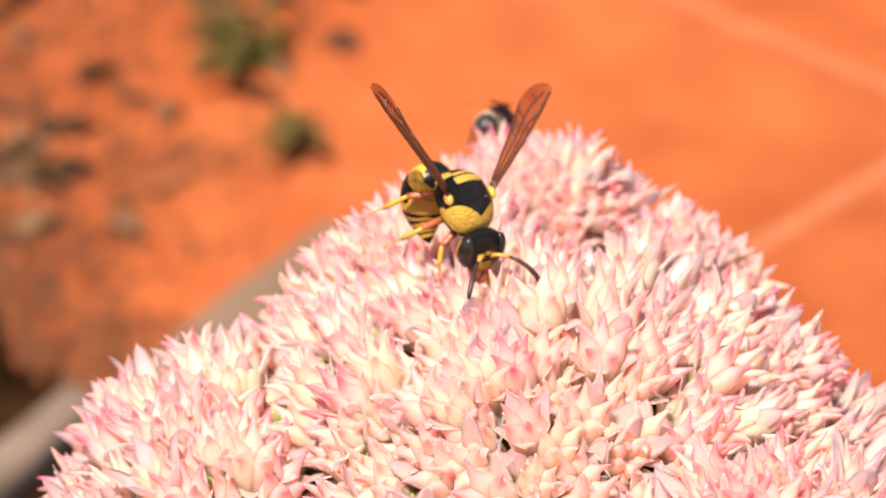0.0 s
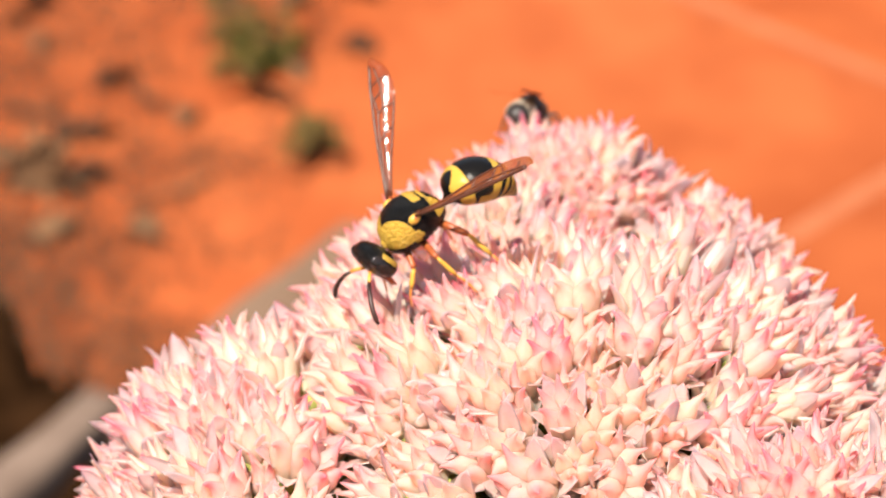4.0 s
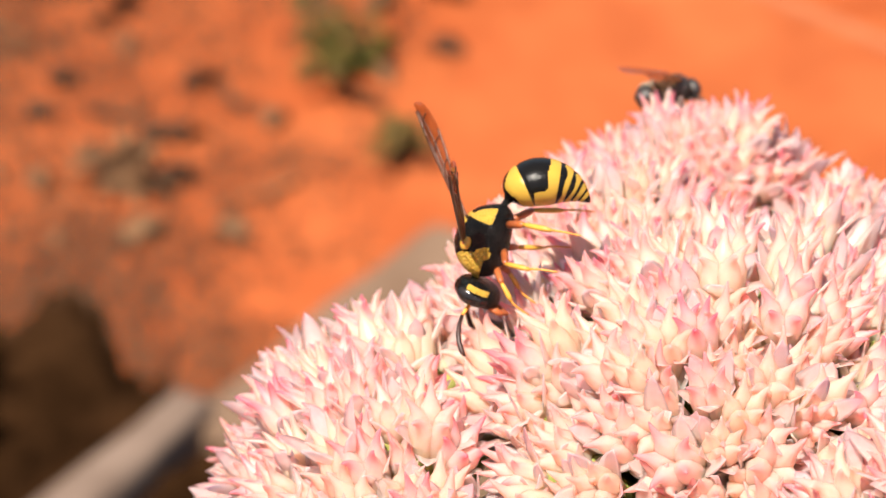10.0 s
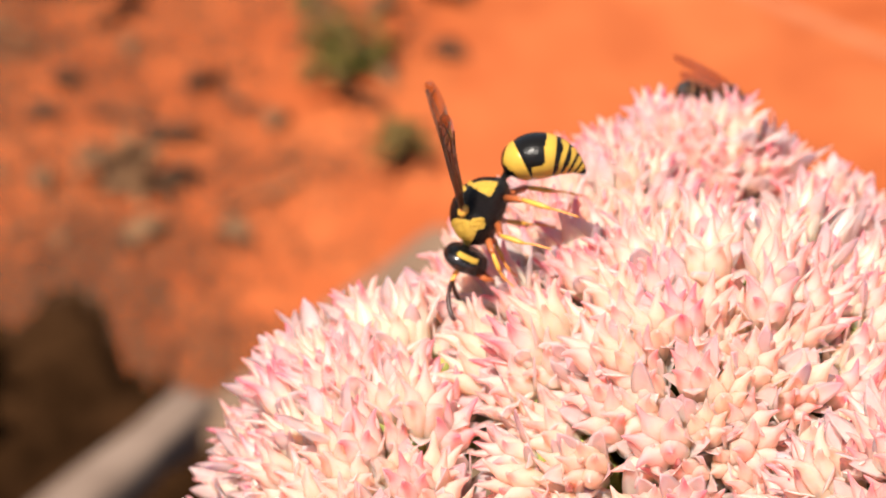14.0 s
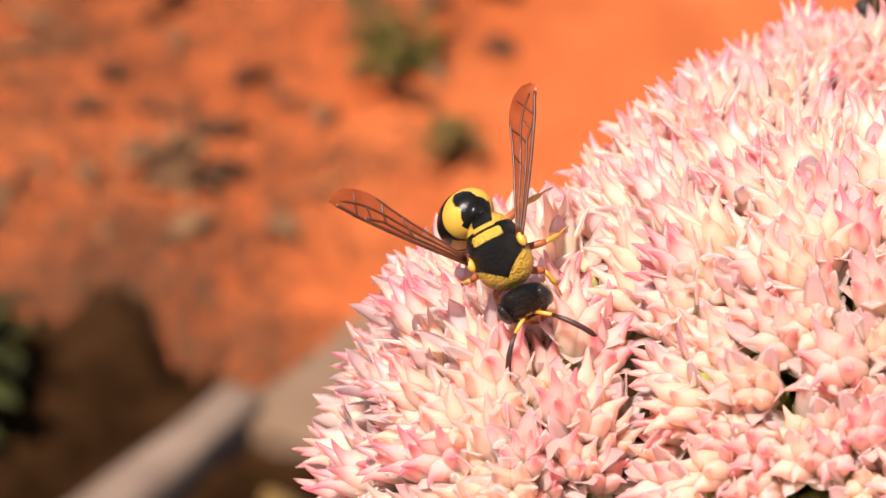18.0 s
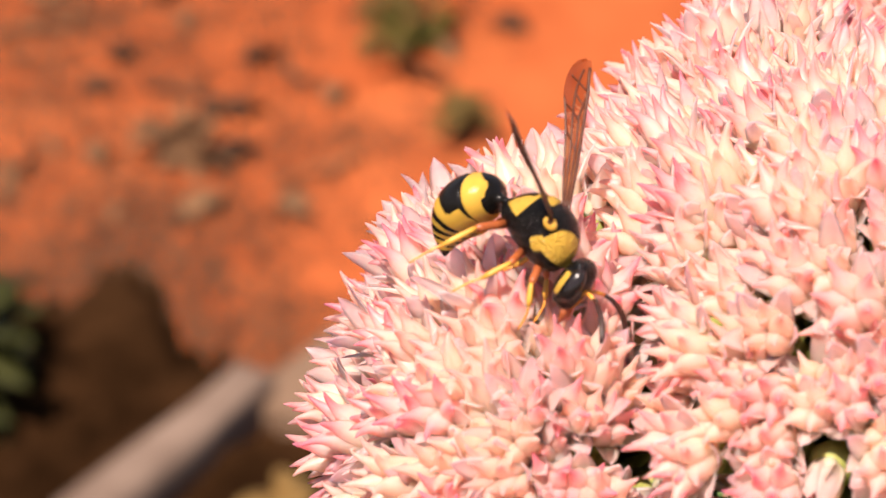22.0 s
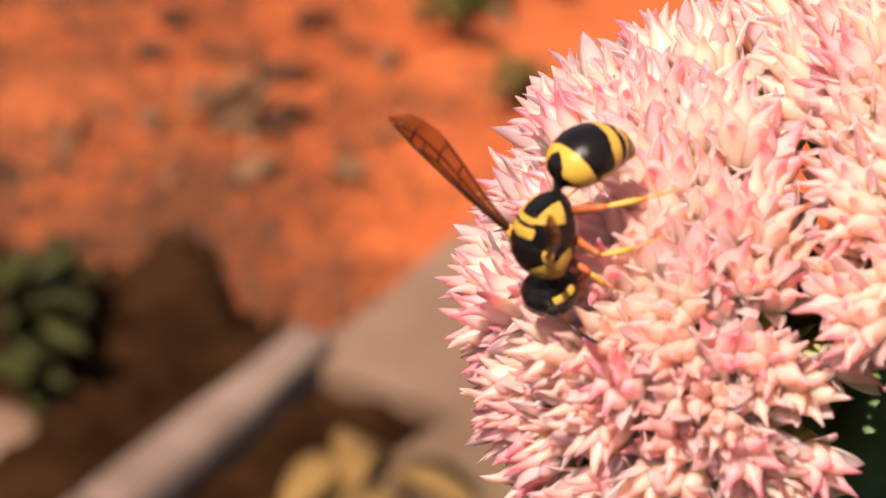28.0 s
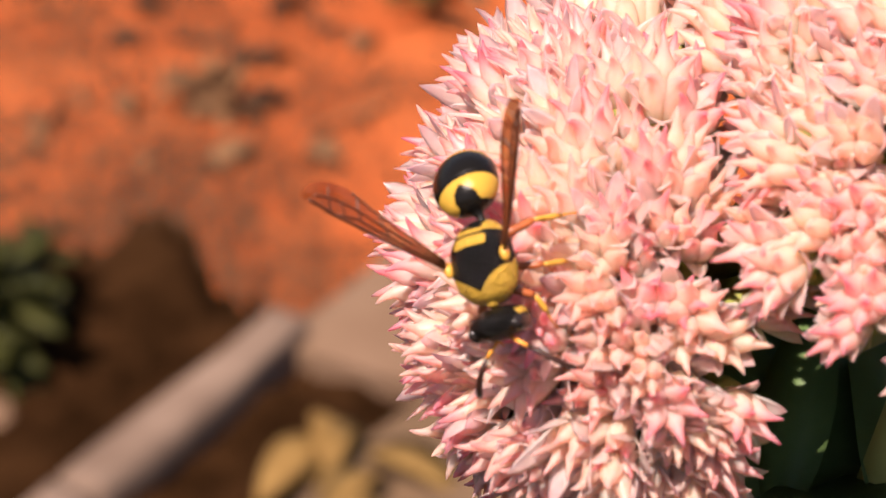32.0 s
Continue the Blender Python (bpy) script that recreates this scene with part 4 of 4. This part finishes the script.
def motions():
  walk(wasp, [
    (0, body(15.64, 5.25, 489.75, (0.394, -0.780, -0.486), (0.366, -0.352, 0.861))),
    (1, body(12.67, 3.61, 489.09, (0.158, -0.896, -0.415), (0.330, -0.335, 0.880))),
    (2, body(12.79, 4.74, 489.08, (0.122, -0.757, -0.642), (0.290, -0.580, 0.760))),
    (2.5, body(12.71, 4.61, 488.98, (0.128, -0.826, -0.549), (0.209, -0.518, 0.829))),
    (3.5, body(10.40, 3.80, 488.30, (-0.420, -0.720, -0.520), (-0.100, -0.180, 0.880))),
    (4.5, body(7.98, 2.98, 487.55, (-0.876, -0.350, -0.333), (-0.419, 0.208, 0.884))),
    (5, body(6.73, 0.47, 487.45, (-0.605, -0.371, -0.705), (-0.759, 0.002, 0.651))),
    (6, body(6.51, 0.18, 487.31, (-0.508, -0.136, -0.851), (-0.860, 0.132, 0.492))),
    (7, body(6.40, 0.35, 487.05, (-0.514, -0.195, -0.835), (-0.857, 0.086, 0.508))),
    (8, body(6.58, 0.66, 487.18, (-0.461, -0.261, -0.848), (-0.875, -0.027, 0.484))),
    (9, body(4.37, 0.66, 486.18, (-0.269, -0.147, -0.952), (-0.941, 0.249, 0.228))),
    (10, body(4.30, 0.08, 486.42, (-0.297, -0.263, -0.918), (-0.942, 0.238, 0.236))),
    (11, body(4.41, 0.81, 486.23, (-0.247, -0.130, -0.960), (-0.943, 0.261, 0.207))),
    (12, body(4.13, 1.31, 485.80, (-0.309, -0.191, -0.932), (-0.949, 0.126, 0.289))),
    (13, body(4.55, 3.08, 485.93, (-0.296, -0.206, -0.933), (-0.902, 0.381, 0.202))),
    (14, body(4.42, 2.36, 486.56, (-0.423, -0.271, -0.865), (-0.903, 0.208, 0.376))),
    (15, body(-0.90, -3.41, 483.76, (-0.570, -0.443, -0.692), (-0.796, 0.090, 0.599))),
    (15.5, body(-5.14, -1.39, 482.90, (-0.906, -0.081, -0.416), (-0.388, -0.238, 0.891))),
    (17.5, body(-5.75, -5.01, 482.83, (-0.435, -0.794, -0.424), (-0.587, -0.107, 0.803))),
    (18, body(-5.05, -10.17, 482.68, (0.434, -0.624, -0.650), (-0.233, -0.775, 0.588))),
    (19, body(-4.05, -13.69, 482.14, (0.919, -0.351, -0.179), (0.113, -0.201, 0.973))),
    (20, body(-4.32, -14.30, 481.77, (0.911, 0.024, -0.411), (0.391, -0.361, 0.846))),
    (21, body(-4.11, -13.09, 482.30, (0.942, -0.319, -0.105), (0.069, -0.122, 0.990))),
    (22, body(-2.20, -14.24, 482.28, (0.651, -0.481, -0.588), (0.711, 0.113, 0.694))),
    (23, body(-5.42, -13.19, 482.03, (0.371, -0.832, -0.411), (0.120, -0.397, 0.910))),
    (24, body(-9.21, -17.28, 478.94, (-0.233, -0.474, -0.849), (-0.646, -0.577, 0.500))),
    (24.5, body(-7.58, -17.98, 479.53, (-0.359, -0.103, -0.928), (-0.583, -0.752, 0.308))),
    (26.5, body(-10.68, -17.89, 477.53, (-0.500, -0.268, -0.824), (-0.641, -0.526, 0.560))),
    (27, body(-10.11, -19.75, 477.24, (-0.186, -0.382, -0.905), (-0.609, -0.678, 0.412))),
    (28, body(-12.24, -20.34, 475.39, (-0.062, -0.085, -0.994), (-0.820, -0.563, 0.099))),
    (29, body(-13.38, -23.20, 472.06, (0.099, -0.427, -0.899), (-0.700, -0.672, 0.242))),
    (30, body(-11.88, -23.82, 472.58, (0.161, -0.240, -0.957), (-0.434, -0.888, 0.149))),
    (31, body(-9.73, -25.73, 473.26, (0.597, -0.425, -0.680), (-0.210, -0.901, 0.379))),
    (32, body(-11.13, -24.69, 472.81, (0.151, -0.767, -0.623), (-0.456, -0.613, 0.645))),
  ])
  walk(abdomen, [
    (0, joint(WAIST, (0.41, 0.01, -0.91))), (1, joint(WAIST, (0.24, 0.91, -0.34))), (2, joint(WAIST, (0.38, 0.86, -0.34))),
    (2.5, joint(WAIST, (0.31, 0.84, -0.44))), (4.5, joint(WAIST, (-0.85, -0.27, -0.46))), (5, joint(WAIST, (-0.29, -0.33, -0.90))),
    (6, joint(WAIST, (-0.19, -0.43, -0.88))), (7, joint(WAIST, (-0.25, -0.42, -0.87))), (8, joint(WAIST, (-0.08, -0.28, -0.96))),
    (9, joint(WAIST, (-0.26, -0.14, -0.96))), (10, joint(WAIST, (-0.32, -0.17, -0.93))), (11, joint(WAIST, (-0.17, -0.21, -0.96))),
    (12, joint(WAIST, (-0.22, -0.06, -0.97))), (13, joint(WAIST, (-0.19, -0.25, -0.95))), (14, joint(WAIST, (-0.48, -0.10, -0.87))),
    (15, joint(WAIST, (-0.89, -0.09, -0.45))), (15.5, joint(WAIST, (-0.93, 0.16, -0.34))), (17.5, joint(WAIST, (-0.62, 0.10, -0.78))),
    (18, joint(WAIST, (0.26, -0.35, -0.90))), (19, joint(WAIST, (-0.55, 0.00, -0.83))), (20, joint(WAIST, (-0.30, -0.30, -0.90))),
    (21, joint(WAIST, (-0.64, -0.06, -0.76))), (22, joint(WAIST, (-0.04, 0.30, -0.95))), (23, joint(WAIST, (-0.30, 0.33, -0.90))),
    (24, joint(WAIST, (-0.46, -0.29, -0.84))), (24.5, joint(WAIST, (-0.00, -0.19, -0.98))), (26.5, joint(WAIST, (-0.77, 0.57, -0.27))),
    (27, joint(WAIST, (-0.48, -0.09, -0.87))), (28, joint(WAIST, (-0.16, -0.06, -0.99))), (29, joint(WAIST, (-0.81, 0.13, -0.58))),
    (30, joint(WAIST, (-0.44, 0.06, -0.89))), (31, joint(WAIST, (-0.40, -0.02, -0.92))), (32, joint(WAIST, (-0.72, -0.27, -0.64))),
  ])
  walk(wing_left, [
    (0, blade(1, (-0.64, 0.76, 0.10))), (1, blade(1, (-0.72, 0.65, 0.26))), (2, blade(1, (-0.74, 0.67, 0.05))),
    (2.5, blade(1, (-0.79, 0.61, 0.05))), (4.5, blade(1, (-0.56, 0.78, 0.27))), (5, blade(1, (-0.57, 0.77, 0.29))),
    (6, blade(1, (-0.72, 0.69, 0.08))), (7, blade(1, (-0.66, 0.73, 0.15))), (8, blade(1, (-0.59, 0.76, 0.25))),
    (9, blade(1, (-0.69, 0.71, 0.13))), (10, blade(1, (-0.58, 0.81, 0.13))), (11, blade(1, (-0.72, 0.69, 0.13))),
    (12, blade(1, (-0.64, 0.72, 0.25))), (13, blade(1, (-0.56, 0.82, 0.13))), (14, blade(1, (-0.58, 0.73, 0.36))),
    (15, blade(1, (-0.63, 0.72, 0.30))), (15.5, blade(1, (-0.65, 0.49, 0.59))), (17.5, blade(1, (-0.37, 0.81, 0.46))),
    (18, blade(1, (-0.85, 0.43, -0.32))), (19, blade(1, (-0.63, 0.70, 0.33))), (20, blade(1, (-0.68, 0.25, 0.69))),
    (21, blade(1, (-0.68, 0.64, 0.35))), (22, blade(1, (-0.62, 0.56, 0.55))), (23, blade(1, (-0.74, 0.65, 0.16))),
    (24, blade(1, (-0.64, 0.61, 0.47))), (24.5, blade(1, (-0.66, 0.59, 0.47))), (26.5, blade(1, (-0.61, 0.67, 0.42))),
    (27, blade(1, (-0.61, 0.66, 0.44))), (28, blade(1, (-0.52, 0.73, 0.45))), (29, blade(1, (-0.77, 0.60, 0.22))),
    (30, blade(1, (-0.54, 0.63, 0.56))), (31, blade(1, (-0.58, 0.52, 0.63))), (32, blade(1, (-0.47, 0.56, 0.68))),
  ])
  walk(wing_right, [
    (0, blade(-1, (-0.53, -0.60, 0.59))), (1, blade(-1, (-0.29, -0.70, 0.66))), (2, blade(-1, (-0.47, -0.66, 0.59))),
    (2.5, blade(-1, (-0.35, -0.61, 0.72))), (4.5, blade(-1, (-0.58, -0.59, 0.57))), (5, blade(-1, (-0.55, -0.66, 0.51))),
    (6, blade(-1, (-0.50, -0.66, 0.56))), (7, blade(-1, (-0.59, -0.59, 0.55))), (8, blade(-1, (-0.61, -0.65, 0.45))),
    (9, blade(-1, (-0.48, -0.63, 0.61))), (10, blade(-1, (-0.53, -0.53, 0.66))), (11, blade(-1, (-0.42, -0.59, 0.69))),
    (12, blade(-1, (-0.46, -0.68, 0.58))), (13, blade(-1, (-0.53, -0.39, 0.75))), (14, blade(-1, (-0.45, -0.67, 0.59))),
    (15, blade(-1, (-0.58, -0.68, 0.45))), (15.5, blade(-1, (-0.60, -0.79, -0.14))), (17.5, blade(-1, (-0.75, -0.62, 0.23))),
    (18, blade(-1, (-0.54, -0.45, 0.71))), (19, blade(-1, (-0.39, -0.68, 0.62))), (20, blade(-1, (-0.56, -0.56, 0.60))),
    (21, blade(-1, (-0.50, -0.71, 0.49))), (22, blade(-1, (-0.45, -0.80, 0.40))), (23, blade(-1, (-0.39, -0.64, 0.66))),
    (24, blade(-1, (-0.60, -0.17, 0.78))), (24.5, blade(-1, (-0.68, -0.35, 0.65))), (26.5, blade(-1, (-0.68, -0.19, 0.71))),
    (27, blade(-1, (-0.59, -0.26, 0.76))), (28, blade(-1, (-0.70, -0.22, 0.68))), (29, blade(-1, (-0.65, -0.13, 0.75))),
    (30, blade(-1, (-0.56, -0.32, 0.76))), (31, blade(-1, (-0.54, -0.43, 0.72))), (32, blade(-1, (-0.28, -0.31, 0.91))),
  ])
  walk(head, [
    (0, nod(-22)), (1, nod(0)), (2, nod(4)), (2.5, nod(2)), (4.5, nod(24)), (5, nod(6)), (6, nod(-10)), (7, nod(-9)), (8, nod(-10)), (9, nod(-8)),
    (10, nod(-6)), (11, nod(-12)), (12, nod(-8)), (13, nod(-12)), (14, nod(0)), (15, nod(-10, 14)), (15.5, nod(14)), (17.5, nod(-20, 10)), (18, nod(-12)),
    (19, nod(16)), (20, nod(0)), (21, nod(8, -24)), (22, nod(-12)), (23, nod(4)), (24, nod(20)), (24.5, nod(24)), (26.5, nod(20)), (27, nod(20)),
    (28, nod(24)), (29, nod(16)), (30, nod(22)), (31, nod(18)), (32, nod(20)),
  ])
  walk(fly, [
    (0.0, body(20.2, 42, 476.4, (0.35, 0.85, -0.40), (-0.2, 0.1, 1))), (9.5, body(20.2, 42, 476.4, (0.35, 0.85, -0.40), (-0.2, 0.1, 1))), (10.5, body(23.0, 42, 476.2, (0.9, 0.2, -0.1), (0, 0, 1))),
    (13.0, body(25.3, 42, 475.2, (0.9, 0.1, -0.3), (0, 0, 1))), (15.5, body(28.3, 42, 474.8, (0.9, 0.1, -0.3), (0.1, 0, 1))), (32.0, body(30.3, 42, 475.2, (0.9, 0.1, -0.4), (0.2, 0, 1))),
  ])


motions()
